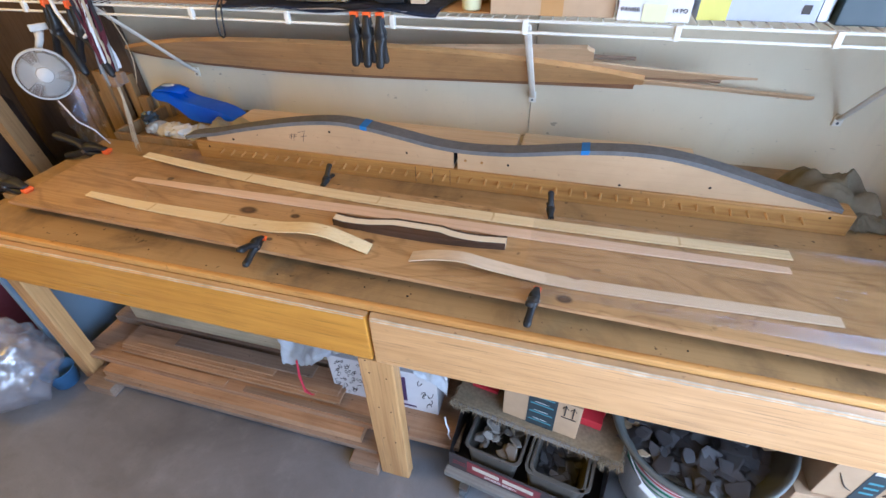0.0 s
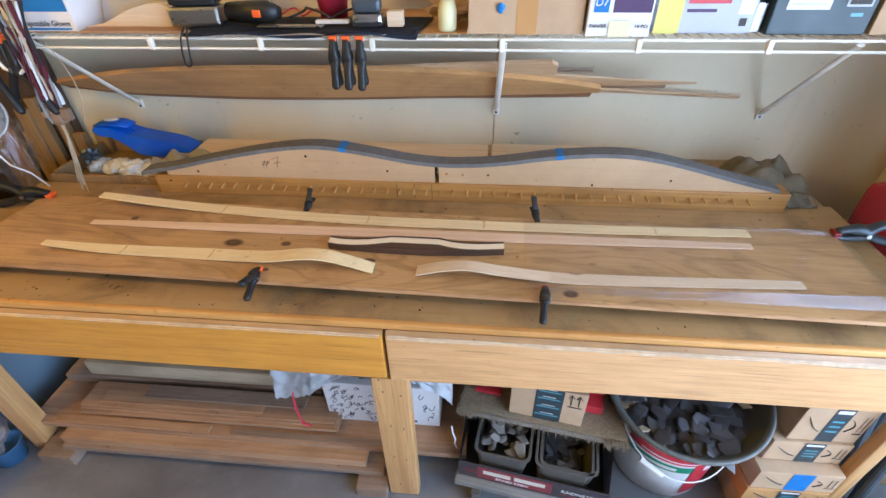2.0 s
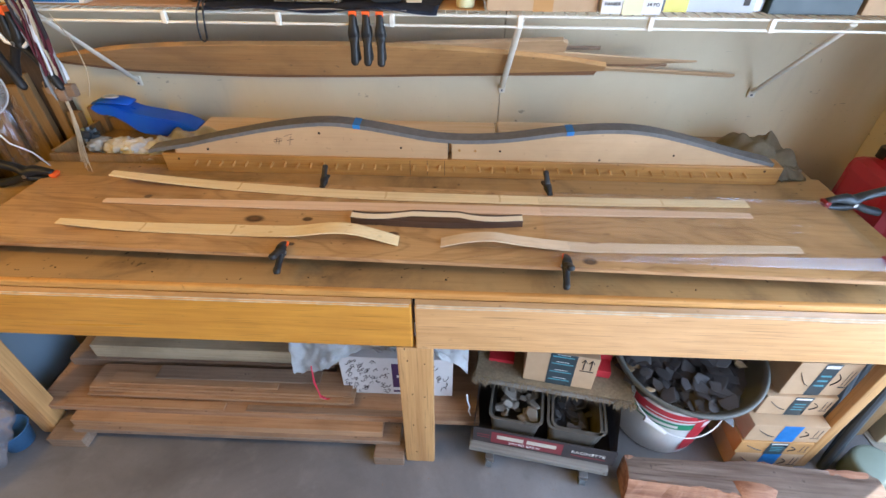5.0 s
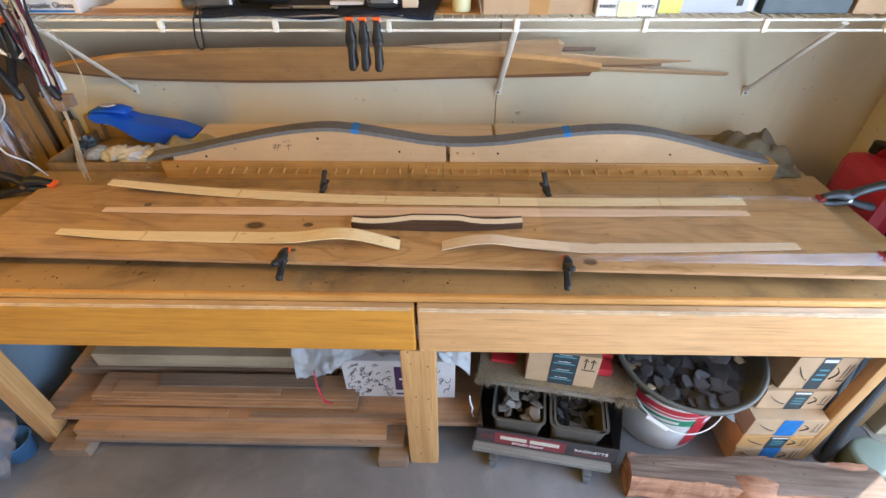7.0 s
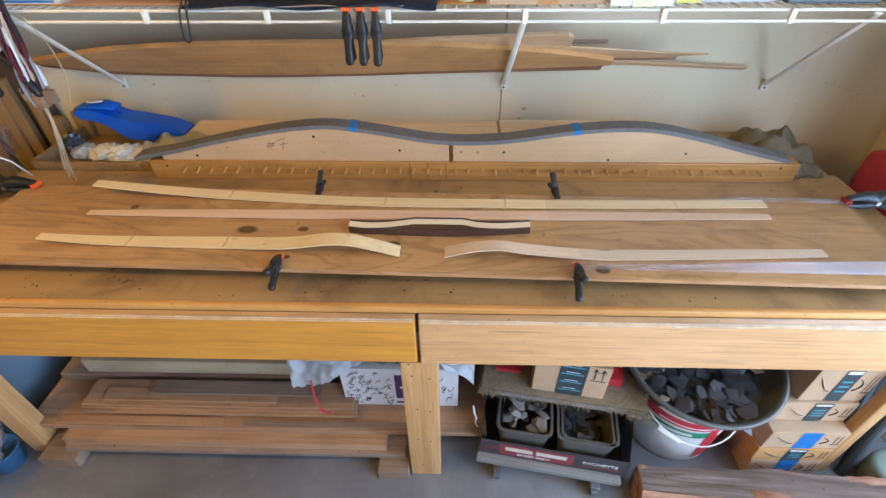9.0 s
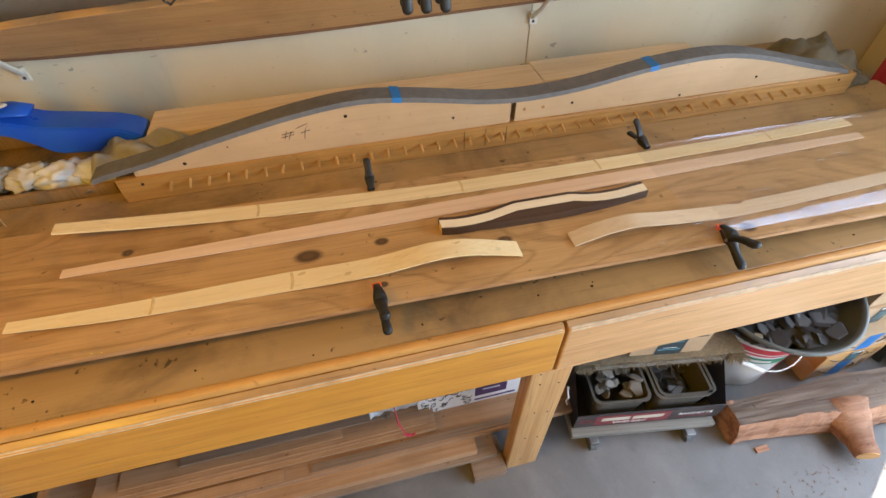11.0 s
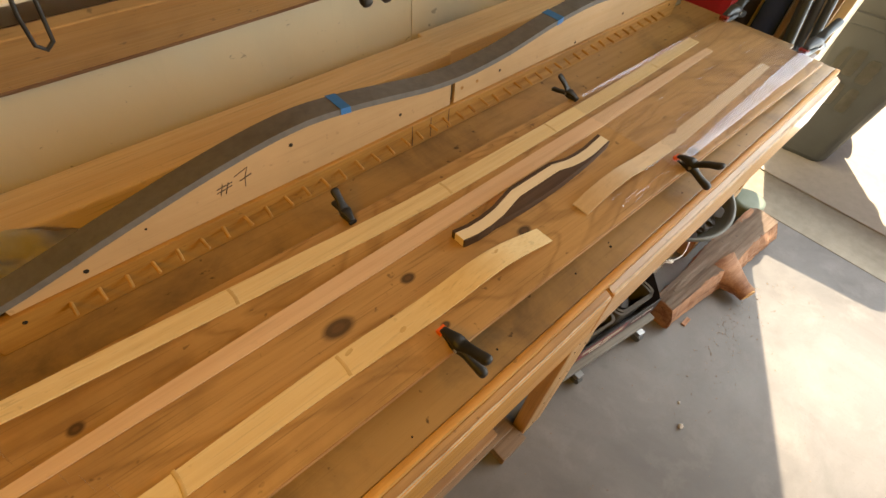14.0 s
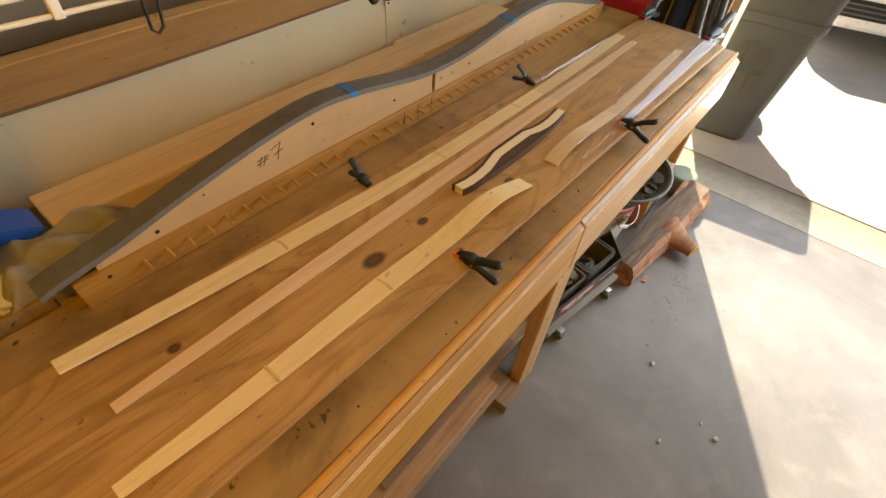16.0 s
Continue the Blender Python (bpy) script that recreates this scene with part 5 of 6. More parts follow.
for k, (x0, x1, y0, y1, z0, z1, mt) in enumerate(((-1.03, -0.235, 0.108, 0.20, 0.116, 0.124, CEDAR_TAN), (-1.07, -0.26, 0.104, 0.215, 0.1245, 0.132, CEDAR), (-0.95, -0.215, 0.100, 0.205, 0.1325, 0.1395, CEDAR_TAN), (-1.06, -0.30, 0.110, 0.21, 0.140, 0.147, CEDAR), (-1.06, -0.225, 0.116, 0.205, 0.1475, 0.155, CEDAR))):
    tagged(part("stored_plank", B((x0, y0, z0), (x1, y1, z1), 0.001), mt), "thin reddish cedar board in the stack", "plank", PL)
tagged(part("stored_plank", B((-1.20, 0.222, 0.116), (-0.30, 0.40, 0.152), 0.003), GREYWOOD), "thick dusty brown plank at the back", "plank", PL)
for x0, x1, y0, y1, z0, mt in ((-1.0, -0.46, 0.128, 0.172, 0.1553, CEDAR_TAN), (-0.86, -0.33, 0.150, 0.198, 0.1616, GREYWOOD), (-1.13, -0.62, 0.072, 0.098, 0.1158, CEDAR_TAN), (-0.55, 0.02, 0.074, 0.094, 0.1158, GREYWOOD)):
    tagged(part("stored_plank", B((x0, y0, z0), (x1, y1, z0 + 0.006), 0.001), mt), "narrow split lath lying on the stack", "plank", PL)
tagged(part("pale_beam", B((-1.11, 0.232, 0.1525), (-0.275, 0.315, 0.212), 0.004), OLDBEAM), "pale rough sawn beam on the plank stack", "beam")
tagged(part("storage_bin", B((-1.12, 0.43, 0.0), (-0.48, 0.76, 0.40), 0.01), plain("slate_blue_bin", (0.07, 0.09, 0.12), 0.5)), "dark slate storage bin behind the planks", "bin")
o, h = carton("bottle_carton", (-0.255, 0.155, 0.116), (0.092, 0.38, 0.30), BOXWHITE, "white carton printed with dark drawings")
patch(o, h, 0.46, 0.72, 0.22, 0.86, PURPLE); patch(o, h, 0.46, 0.80, 0.08, 0.13, PURPLE); patch(o, h, 0.50, 0.68, 0.5, 0.56, WHITEINK, lift=0.0012); patch(o, h, 0.52, 0.66, 0.38, 0.42, GREYBOX, lift=0.0012)
rnd = random.Random(8)
for k in range(70):
    u, v = rnd.uniform(0.04, 0.42), rnd.uniform(0.08, 0.92)
    q = Vector((h.x * (u - 0.5), -h.y / 2 - 0.0012, h.z * v))
    part("drawing_mark", rod([q + Vector((0.006 * math.cos(a + k), 0, 0.006 * math.sin(a * 1.3 + k))) for a in [i * 0.7 for i in range(6)]], 0.0009, 4), BLACKINK, o)
for k in range(6):
    q = Vector((h.x * (rnd.uniform(0.84, 0.97) - 0.5), -h.y / 2 - 0.0012, h.z * rnd.uniform(0.2, 0.8)))
    part("drawing_mark", rod([q + Vector((0.008 * math.cos(a + k), 0, 0.012 * math.sin(a * 1.3 + k))) for a in [i * 0.7 for i in range(6)]], 0.0011, 4), BLACKINK, o)


SACK_EDGE = [(0.0, 0.275), (0.06, 0.27), (0.16, 0.305), (0.30, 0.355), (0.45, 0.40), (0.62, 0.41), (0.8, 0.40), (0.9, 0.36), (0.97, 0.315), (1.0, 0.29)]


def sack(u, v):
    x = -0.375 + 0.51 * u
    low = smoothed(SACK_EDGE, 60)[min(60, int(u * 60))][1]
    top = 0.43 + 0.02 * math.sin(u * 7)
    if v < 0.4:
        y, z = 0.36 - 0.55 * v, top - 0.05 * (1 - v / 0.4)
    else:
        w = (v - 0.4) / 0.6
        y, z = 0.14 - 0.035 * math.sin(w * 1.5) + 0.010 * math.sin(u * 20) + 0.014 * noise.noise(Vector((u * 22, v * 9, 8))), top + (low - top) * w
    return (x, y, z + 0.010 * noise.noise(Vector((u * 9, v * 7, 2))) + 0.007 * noise.noise(Vector((u * 34, v * 6, 5))))


tagged(part("sack_stuffing", lump(0.1, (1.6, 0.75, 0.62), 0.2, 2, 3, 4.0, None, (-0.10, 0.27, 0.362)), DARKSTUFF, smooth=True), "dark bundle inside the sack", "cloth")
tagged(part("woven_sack", drape(70, 30, sack, 0.0015), WHITECLOTH, smooth=True), "white woven sack draped over the carton", "sack")
tagged(part("red_ribbon", rod([(-0.315, 0.098, 0.325), (-0.312, 0.085, 0.27), (-0.304, 0.078, 0.235), (-0.30, 0.075, 0.212), (-0.285, 0.077, 0.196), (-0.275, 0.078, 0.197)], [0.004, 0.006, 0.004, 0.006, 0.003, 0.003], 6, flat=0.35), REDSTRING), "twisted red ribbon tied to the sack", "ribbon")
tagged(part("loose_thread", rod([(0.135, 0.085, 0.235), (0.138, 0.083, 0.205), (0.146, 0.082, 0.175), (0.143, 0.082, 0.155), (0.150, 0.082, 0.13)], 0.0025, 5), WHITECLOTH), "frayed white thread hanging from the sack", "thread")

# ---- dolly with tray carton ----
DM = pose(0.156, 0.033, 0, 0, 0, -9)
dolly = thing("furniture_dolly", "dusty plywood dolly on four small casters", "dolly", DM)
part("deck", B((-0.006, -0.02, 0.050), (0.405, 0.42, 0.072), 0.004), DOLLY, dolly)
for x, y in ((0.06, -0.024), (0.338, -0.024), (0.045, 0.37), (0.36, 0.37)):
    w = part("caster", rod([(x - 0.009, y, 0.0195), (x + 0.009, y, 0.0195)], 0.0195, 18), CANGREY, dolly)
    part("fork", B((x - 0.013, y - 0.012, 0.030), (x + 0.013, y + 0.012, 0.0498), 0.002), STEEL, w)
tray = thing("drink_carton", "black open carton holding bins of stone flakes", "carton", DM @ pose(0.002, 0.004, 0.0725))
part("base", B((0, 0, 0), (0.412, 0.30, 0.004), 0), BOXBLACK, tray)
part("front_panel", B((0, -0.002, 0.0), (0.414, 0.0015, 0.074), 0.0005), BOXBLACK, tray)
for x in (0.0, 0.411):
    bm = bmesh.new()
    q = [bm.verts.new(c) for c in ((x, 0.002, 0.0), (x, 0.302, 0.0), (x, 0.302, 0.21), (x, 0.13, 0.205), (x, 0.002, 0.076))]
    bm.faces.new(q)
    bmesh.ops.solidify(bm, geom=bm.faces[:], thickness=0.003)
    part("side_panel", bm, BOXBLACK, tray)
part("back_panel", B((0, 0.303, 0.0), (0.414, 0.306, 0.21), 0), BOXBLACK, tray)
part("red_banner", B((0.055, -0.0028, 0.010), (0.265, -0.0022, 0.066), 0), BOXRED, tray, "maroon printed banner")
for x0, x1 in ((0.072, 0.150), (0.160, 0.246)):
    part("banner_bar", B((x0, -0.0036, 0.035), (x1, -0.0030, 0.053), 0), LINEN, tray, "cream printed bar")
writing("lettering", "SPIKED BREW", 0.0155, pose(0.155, -0.0034, 0.020, 90), WHITEINK, tray)
writing("lettering", "RACINETTE", 0.0185, pose(0.338, -0.0034, 0.040, 90), WHITEINK, tray)
part("small_print", B((0.29, -0.0030, 0.020), (0.39, -0.0024, 0.024), 0), BOXRED, tray)
part("small_print", B((0.012, -0.0030, 0.030), (0.05, -0.0024, 0.034), 0), BOXRED, tray)
part("small_print", B((0.012, -0.0030, 0.042), (0.05, -0.0024, 0.046), 0), BOXRED, tray)


def bin_shell(w, d, hgt, wall=0.003, flare=0.012):
    bm = bmesh.new()

    def loop(ins, z, r=0.02):
        pts = []
        for cx, cy, a0 in ((w - r, d - r, 0), (r, d - r, 90), (r, r, 180), (w - r, r, 270)):
            for k in range(5):
                a = radians(a0 + 22.5 * k)
                pts.append((cx + r * math.cos(a), cy + r * math.sin(a)))
        return [bm.verts.new((w / 2 + (x - w / 2) * (1 - 2 * ins / w), d / 2 + (y - d / 2) * (1 - 2 * ins / d), z)) for x, y in pts]
    rings = [loop(flare, 0.0), loop(0.0, hgt), loop(-0.004, hgt + 0.001), loop(-0.004, hgt + 0.005), loop(wall, hgt + 0.005), loop(flare + wall, wall)]
    for a, b in zip(rings, rings[1:]):
        n = len(a)
        for i in range(n):
            bm.faces.new((a[i], a[(i + 1) % n], b[(i + 1) % n], b[i]))
    bm.faces.new(rings[0][::-1])
    bm.faces.new(rings[-1])
    bmesh.ops.recalc_face_normals(bm, faces=bm.faces)
    return bm


BINPL = plain("smoky_bin_plastic", (0.115, 0.105, 0.09), 0.35, dirt=0.4)
for x, hh in ((0.045, 0.112), (0.214, 0.112)):
    o = part("plastic_bin", bin_shell(0.15, 0.27, hh), BINPL)
    o.matrix_world = DM @ pose(x, 0.016, 0.077)
    tagged(o, "smoky grey plastic bin standing in the carton", "bin", "bins in the carton")
o = part("plastic_bin", bin_shell(0.15, 0.27, 0.108), BINPL)
o.matrix_world = DM @ pose(0.226, 0.022, 0.081)
tagged(o, "smoky grey plastic bin nested under another", "bin", "bins in the carton")
o = part("stone_flakes", flakes(70, lambda r: (r.uniform(0.022, 0.128), r.uniform(0.03, 0.24)), 0.05, 0.024, 3, 0.045, 40, 0.55), STONE)
o.matrix_world = DM @ pose(0.045, 0.016, 0.077)
tagged(o, "heap of pale angular stone flakes in a bin", "stone flakes", kind="stuff")
o = part("stone_flakes", flakes(60, lambda r: (r.uniform(0.022, 0.128), r.uniform(0.03, 0.24)), 0.02, 0.028, 4, 0.035, 30, 0.3), SLATE)
o.matrix_world = DM @ pose(0.214, 0.016, 0.077)
tagged(o, "heap of dark slate flakes in a bin", "stone flakes", kind="stuff")

# carpeted board over the carton
slab = thing("carpeted_board", "board covered in frayed beige carpet", "board", pose(0.158, 0.098, 0.2835, 0, 0, -9))
part("plank", B((0, 0, 0), (0.43, 0.30, 0.016), 0.002), DOLLY, slab)
part("carpet", B((-0.003, 0.004, 0.0162), (0.434, 0.305, 0.024), 0.003), CARPET, slab)
rnd, bm = random.Random(31), bmesh.new()
for k in range(2000):
    side = rnd.random()
    if side < 0.3:
        x, y = rnd.uniform(-0.006, 0.04), rnd.uniform(-0.006, 0.05)
    elif side < 0.6:
        x, y = rnd.uniform(0.385, 0.44), rnd.uniform(-0.008, 0.05)
    else:
        x, y = rnd.uniform(0, 0.43), rnd.uniform(0.0, 0.012)
    d = Vector((rnd.uniform(-0.012, 0.012), rnd.uniform(-0.018, 0.004), rnd.uniform(-0.022, 0.010)))
    z = rnd.uniform(0.006, 0.024)
    a = [bm.verts.new(Vector((x, y, z)) + e) for e in (Vector((0.0013, 0, 0)), Vector((-0.0013, 0, 0)), Vector((0, 0, 0.0015)))]
    t = bm.verts.new(Vector((x, y, z)) + d)
    for i in range(3):
        bm.faces.new((a[i], a[(i + 1) % 3], t))
part("frayed_fringe", bm, CARPET, slab, "frayed carpet threads")
o, h = carton("small_kraft_box", (0.295, 0.08, 0.3085), (0.485, 0.16, 0.44), CARD, "small kraft box with dark packing tape", -9)
patch(o, h, 0.33, 0.70, 0.0, 1.0, BLACKTAPE, "packing_tape")
for v in (0.16, 0.42, 0.68, 0.9):
    patch(o, h, 0.36, 0.66, v, v + 0.03, TEALINK, "tape_mark", 0.0012)
    patch(o, h, 0.42, 0.60, v + 0.07, v + 0.085, WHITEINK, "tape_mark", 0.0012)
for u in (0.80, 0.90):
    patch(o, h, u - 0.008, u + 0.008, 0.62, 0.92, BLACKINK, "arrow_mark")
    part("arrow_mark", rod([(h.x * (u - 0.535), -h.y / 2 - 0.0008, h.z * 0.84), (h.x * (u - 0.5), -h.y / 2 - 0.0008, h.z * 0.94), (h.x * (u - 0.465), -h.y / 2 - 0.0008, h.z * 0.84)], 0.0014, 4), BLACKINK, o)
patch(o, h, 0.76, 0.95, 0.56, 0.59, BLACKINK, "arrow_mark")
o, h = carton("red_box", (0.215, 0.175, 0.3085), (0.565, 0.36, 0.352), REDLABEL, "flat red box lying on the carpet", -9)
part("red_flap", B((-h.x / 2 + 0.002, -h.y / 2 - 0.05, -0.0), (-h.x / 2 + 0.075, -h.y / 2 - 0.001, 0.012), 0.002), REDLABEL, o)
part("red_flap", B((h.x / 2 - 0.075, -h.y / 2 - 0.045, -0.0), (h.x / 2 - 0.004, -h.y / 2 - 0.001, 0.028), 0.002), REDLABEL, o)

# ---- bucket and tub of slate ----
BC = (0.772, 0.185)
bucket = thing("plastic_bucket", "white plastic bucket with a red and green label", "bucket", pose(BC[0], BC[1], 0, 0, 0, 0))
prof = [(0.0, 0.002), (0.125, 0.0), (0.131, 0.005), (0.146, 0.255), (0.153, 0.257), (0.153, 0.267), (0.147, 0.268), (0.147, 0.281), (0.1445, 0.281), (0.128, 0.012), (0.0, 0.010)]
part("body", lathe(prof, 56), WHITEPL, bucket, smooth=False)


def wrap(a0, a1, z0, z1, mat, name, tilt=0.0, lift=0.0012):
    bm, prev = bmesh.new(), None
    n = 26
    for k in range(n + 1):
        a = radians(a0 + (a1 - a0) * k / n)
        zz = [z + tilt * (k / n - 0.5) for z in (z0, z1)]
        cur = []
        for z in zz:
            r = 0.131 + (0.146 - 0.131) * (z - 0.005) / 0.25 + lift
            cur.append(bm.verts.new((r * math.cos(a), r * math.sin(a), z)))
        if prev:
            bm.faces.new((prev[0], cur[0], cur[1], prev[1]))
        prev = cur
    return part(name, bm, mat, bucket)


wrap(205, 300, 0.195, 0.232, REDLABEL, "label_band")
wrap(195, 300, 0.155, 0.185, GREENLABEL, "label_band")
wrap(280, 322, 0.03, 0.232, REDLABEL, "label_panel", 0.0, 0.0018)
wrap(215, 262, 0.163, 0.176, WHITEINK, "label_lettering_bar", 0.0, 0.0022)
wrap(222, 290, 0.205, 0.210, WHITEINK, "label_lettering_bar", 0.0, 0.0022)
wrap(292, 312, 0.16, 0.19, WHITEINK, "label_lettering_bar", 0.0, 0.0026)
part("bail_handle", rod([(0.157 * math.cos(a), 0.157 * math.sin(a) - 0.01, 0.243 - 0.085 * abs(math.sin(a)) ** 1.5) for a in [math.pi + math.pi * k / 24 for k in range(25)]], 0.002, 6), WHITEPL, bucket)
part("bail_grip", rod([(-0.115, -0.125, 0.185), (-0.06, -0.158, 0.165)], 0.008, 10), WHITEPL, bucket)
for sx in (-1, 1):
    part("bail_lug", B((sx * 0.150 - 0.006, -0.018, 0.228), (sx * 0.150 + 0.008, 0.006, 0.2565), 0.003), WHITEPL, bucket)
tub = thing("rubber_tub", "dusty black round tub heaped with slate", "tub", pose(BC[0] - 0.01, BC[1] - 0.012, 0.253, 4, -2, 0))
part("shell", lathe([(0.0, 0.0), (0.125, 0.0), (0.138, 0.01), (0.196, 0.112), (0.206, 0.114), (0.207, 0.124), (0.199, 0.125), (0.190, 0.114), (0.132, 0.016), (0.0, 0.012)], 64, wobble=0.0015), TUBBLACK, tub, smooth=True)


def in_disc(r):
    a, d = r.uniform(0, 6.28), 0.168 * math.sqrt(r.random())
    return d * math.cos(a), d * math.sin(a)


o = part("slate_flakes", flakes(330, in_disc, 0.036, 0.037, 7, 0.034, 24, 0.13), SLATE)
o.matrix_world = pose(BC[0] - 0.01, BC[1] - 0.012, 0.253, 4, -2, 0)
tagged(o, "heap of dark angular slate flakes in the tub", "stone flakes", kind="stuff")
o = part("tan_flakes", flakes(7, in_disc, 0.075, 0.033, 17, 0.008, 22, 0.6), plain("tan_flake", (0.40, 0.30, 0.18), 0.7))
o.matrix_world = pose(BC[0] - 0.01, BC[1] - 0.012, 0.253, 4, -2, 0)
tagged(o, "few tan flakes among the dark slate", "stone flakes", kind="stuff")

# ---- stacked shipping boxes ----
SH = "stacked shipping boxes"
rnd = random.Random(77)
for k, (x0, x1, y0, z0, z1, tape, warm) in enumerate(((0.945, 1.146, 0.022, 0.0, 0.086, BLUETAPE, 0), (0.935, 1.142, 0.020, 0.087, 0.150, BLACKTAPE, 1), (0.940, 1.147, 0.024, 0.151, 0.232, BLUETAPE, 0), (0.955, 1.146, 0.060, 0.233, 0.318, BLACKTAPE, 0), (0.985, 1.146, 0.068, 0.319, 0.455, BLACKTAPE, 0))):
    o, h = carton("shipping_box", (x0, y0, z0 + 0.0005), (x1, y0 + 0.30, z1), CARD_WARM if warm else CARD, "brown shipping box sealed with blue masking tape" if tape is BLUETAPE else "brown shipping box sealed with dark printed tape", group=SH)
    patch(o, h, 0.40, 0.66, 0.0, 1.0, tape, "packing_tape")
    if tape is BLACKTAPE:
        for v in (0.3, 0.45, 0.6):
            patch(o, h, 0.45, 0.61, v, v + 0.05, TEALINK, "tape_mark", 0.0012)
        patch(o, h, 0.42, 0.64, 0.86, 0.95, WHITEINK, "tape_label", 0.0012)
    y = -h.y / 2 - 0.0008
    part("swoosh_mark", rod([(h.x * (0.10 + 0.26 * s - 0.5), y, h.z * (0.72 - 0.42 * math.sin(s * 1.4))) for s in [i / 8 for i in range(9)]], [0.0012 + 0.0022 * math.sin(i / 8 * 3.1) for i in range(9)], 5, flat=0.4), BLACKINK, o)
    part("swoosh_mark", rod([(h.x * (0.70 + 0.09 * math.sin(s * 3.0) - 0.5), y, h.z * (0.35 + 0.35 * s)) for s in [i / 8 for i in range(9)]], 0.0022, 5, flat=0.4), BLACKINK, o)
    for u in (0.88, 0.94):
        patch(o, h, u - 0.006, u + 0.006, 0.35, 0.8, BLACKINK, "arrow_mark")
    patch(o, h, 0.85, 0.97, 0.27, 0.31, BLACKINK, "arrow_mark")

# ---- log, pipes, pebbles ----
log = thing("cedar_log", "split cedar log with a cut branch stub", "log", pose(0.600, -0.043, 0, 0, 0, -3.6))
SECTION = [(1.0, 1.0), (1.06, 0.75), (1.05, 0.45), (0.98, 0.15), (0.85, 0.0), (0.0, 0.0), (-1.35, 0.0), (-1.52, 0.10), (-1.56, 0.3), (-1.42, 0.6), (-1.16, 0.88), (-1.0, 1.0)]


def log_half(x):
    return 0.034 + 0.020 * x / 0.70 + 0.012 * math.exp(-((x - 0.36) / 0.09) ** 2)


bm, prev = bmesh.new(), None
for k in range(57):
    x = 0.70 * k / 56
    ring = []
    for a, b in SECTION:
        n = noise.noise(Vector((x * 11, a * 1.5, b * 2))) * 0.10 + noise.noise(Vector((x * 34, a * 4, b * 5))) * 0.09 + noise.noise(Vector((x * 5, a * 9, b * 11))) * 0.08
        ring.append(bm.verts.new((x, log_half(x) * a * (1 + n), max(0.0005, 0.096 * b * (1 + 0.4 * n)))))
    if prev:
        for i in range(len(SECTION)):
            q = (i + 1) % len(SECTION)
            bm.faces.new((prev[i], ring[i], ring[q], prev[q]))
    else:
        bm.faces.new(ring)
    prev = ring
bm.faces.new(prev[::-1])
bmesh.ops.recalc_face_normals(bm, faces=bm.faces)
part("bark_side", bm, LOGSIDE, log, "reddish split side")
part("weathered_top", drape(90, 14, lambda u, v: (0.70 * u + 0.002, log_half(0.70 * u) * 0.98 * (2 * v - 1), 0.0975 + 0.004 * noise.noise(Vector((u * 6, v * 5, 1))) - 0.007 * max(0, noise.noise(Vector((u * 5, v * 13, 4))) - 0.25) + 0.003 * (1 - (2 * v - 1) ** 2)), 0.003), LOGTOP, log, "grey weathered top")
st = part("branch_stub", rod([(0.345, -0.02, 0.05), (0.340, -0.055, 0.05), (0.334, -0.09, 0.050), (0.330, -0.125, 0.048), (0.326, -0.155, 0.046)], [0.085, 0.068, 0.050, 0.036, 0.033], 18, flat=0.85), LOGSIDE, log, smooth=True)
part("stub_cut", rod([(0.3258, -0.1552, 0.046), (0.325, -0.1585, 0.0458)], 0.028, 18, flat=0.85), LOGEND, st, "pale freshly cut end")
tagged(part("bark_chip", B((0.66, -0.135, 0.0005), (0.70, -0.12, 0.006), 0.001), LOGSIDE), "small red bark chip on the floor", "wood chip")
rnd, bm = random.Random(44), bmesh.new()
for k in range(260):
    if k < 170:
        x, y, s = rnd.gauss(0.80, 0.16), -0.20 - abs(rnd.gauss(0, 0.07)), rnd.uniform(0.001, 0.0035)
    else:
        x, y, s = rnd.uniform(-0.5, 1.2), rnd.uniform(-0.8, -0.02), rnd.uniform(0.0008, 0.003)
    m = pose(x, y, s * 0.3, rnd.uniform(-30, 30), rnd.uniform(-30, 30), rnd.uniform(0, 360))
    v = [bm.verts.new(m @ Vector(c)) for c in ((-s, -s * 0.5, 0), (s, -s * 0.4, 0), (s * 0.7, s * 0.5, 0), (-s * 0.8, s * 0.4, 0), (0, 0, s * 0.6))]
    for i in range(4):
        bm.faces.new((v[i], v[(i + 1) % 4], v[4]))
tagged(part("floor_debris", bm, GREYWOOD), "scattered wood chips and grit on the floor", "debris", kind="stuff")
for x, y, s in ((0.337, -0.300, 0.009), (0.22, -0.55, 0.009), (0.40, -0.26, 0.005), (0.10, -0.42, 0.007), (0.24, -0.50, 0.006)):
    tagged(part("pebble", lump(s, (1, 0.8, 0.7), 0.4, 2, 2, x * 9, None, (x, y, s * 0.5)), PEBBLE), "small pale stone chip on the floor", "pebble", "stone chips on the floor")
for k, (x, y) in enumerate(((1.215, 0.06), (1.245, 0.085), (1.275, 0.06), (1.24, 0.03))):
    o = tagged(part("metal_pipe", rod([(0, 0, 0), (0, 0, 0.95 + 0.05 * k)], 0.013, 12), GUNMETAL), "dark metal pipe leaning beside the bench", "pipe", "pipes beside the bench")
    o.matrix_world = pose(x, y, 0, -9, 3 * k - 3, 0)
o = thing("green_jug", "pale green plastic jug on the floor", "jug", pose(1.335, -0.005, 0))
o.scale = (0.85, 0.85, 0.68)
part("body", lathe([(0.0, 0.0), (0.068, 0.0), (0.076, 0.01), (0.077, 0.12), (0.074, 0.138), (0.06, 0.145), (0.0, 0.146)], 30), GRASSGREEN, o, smooth=True)

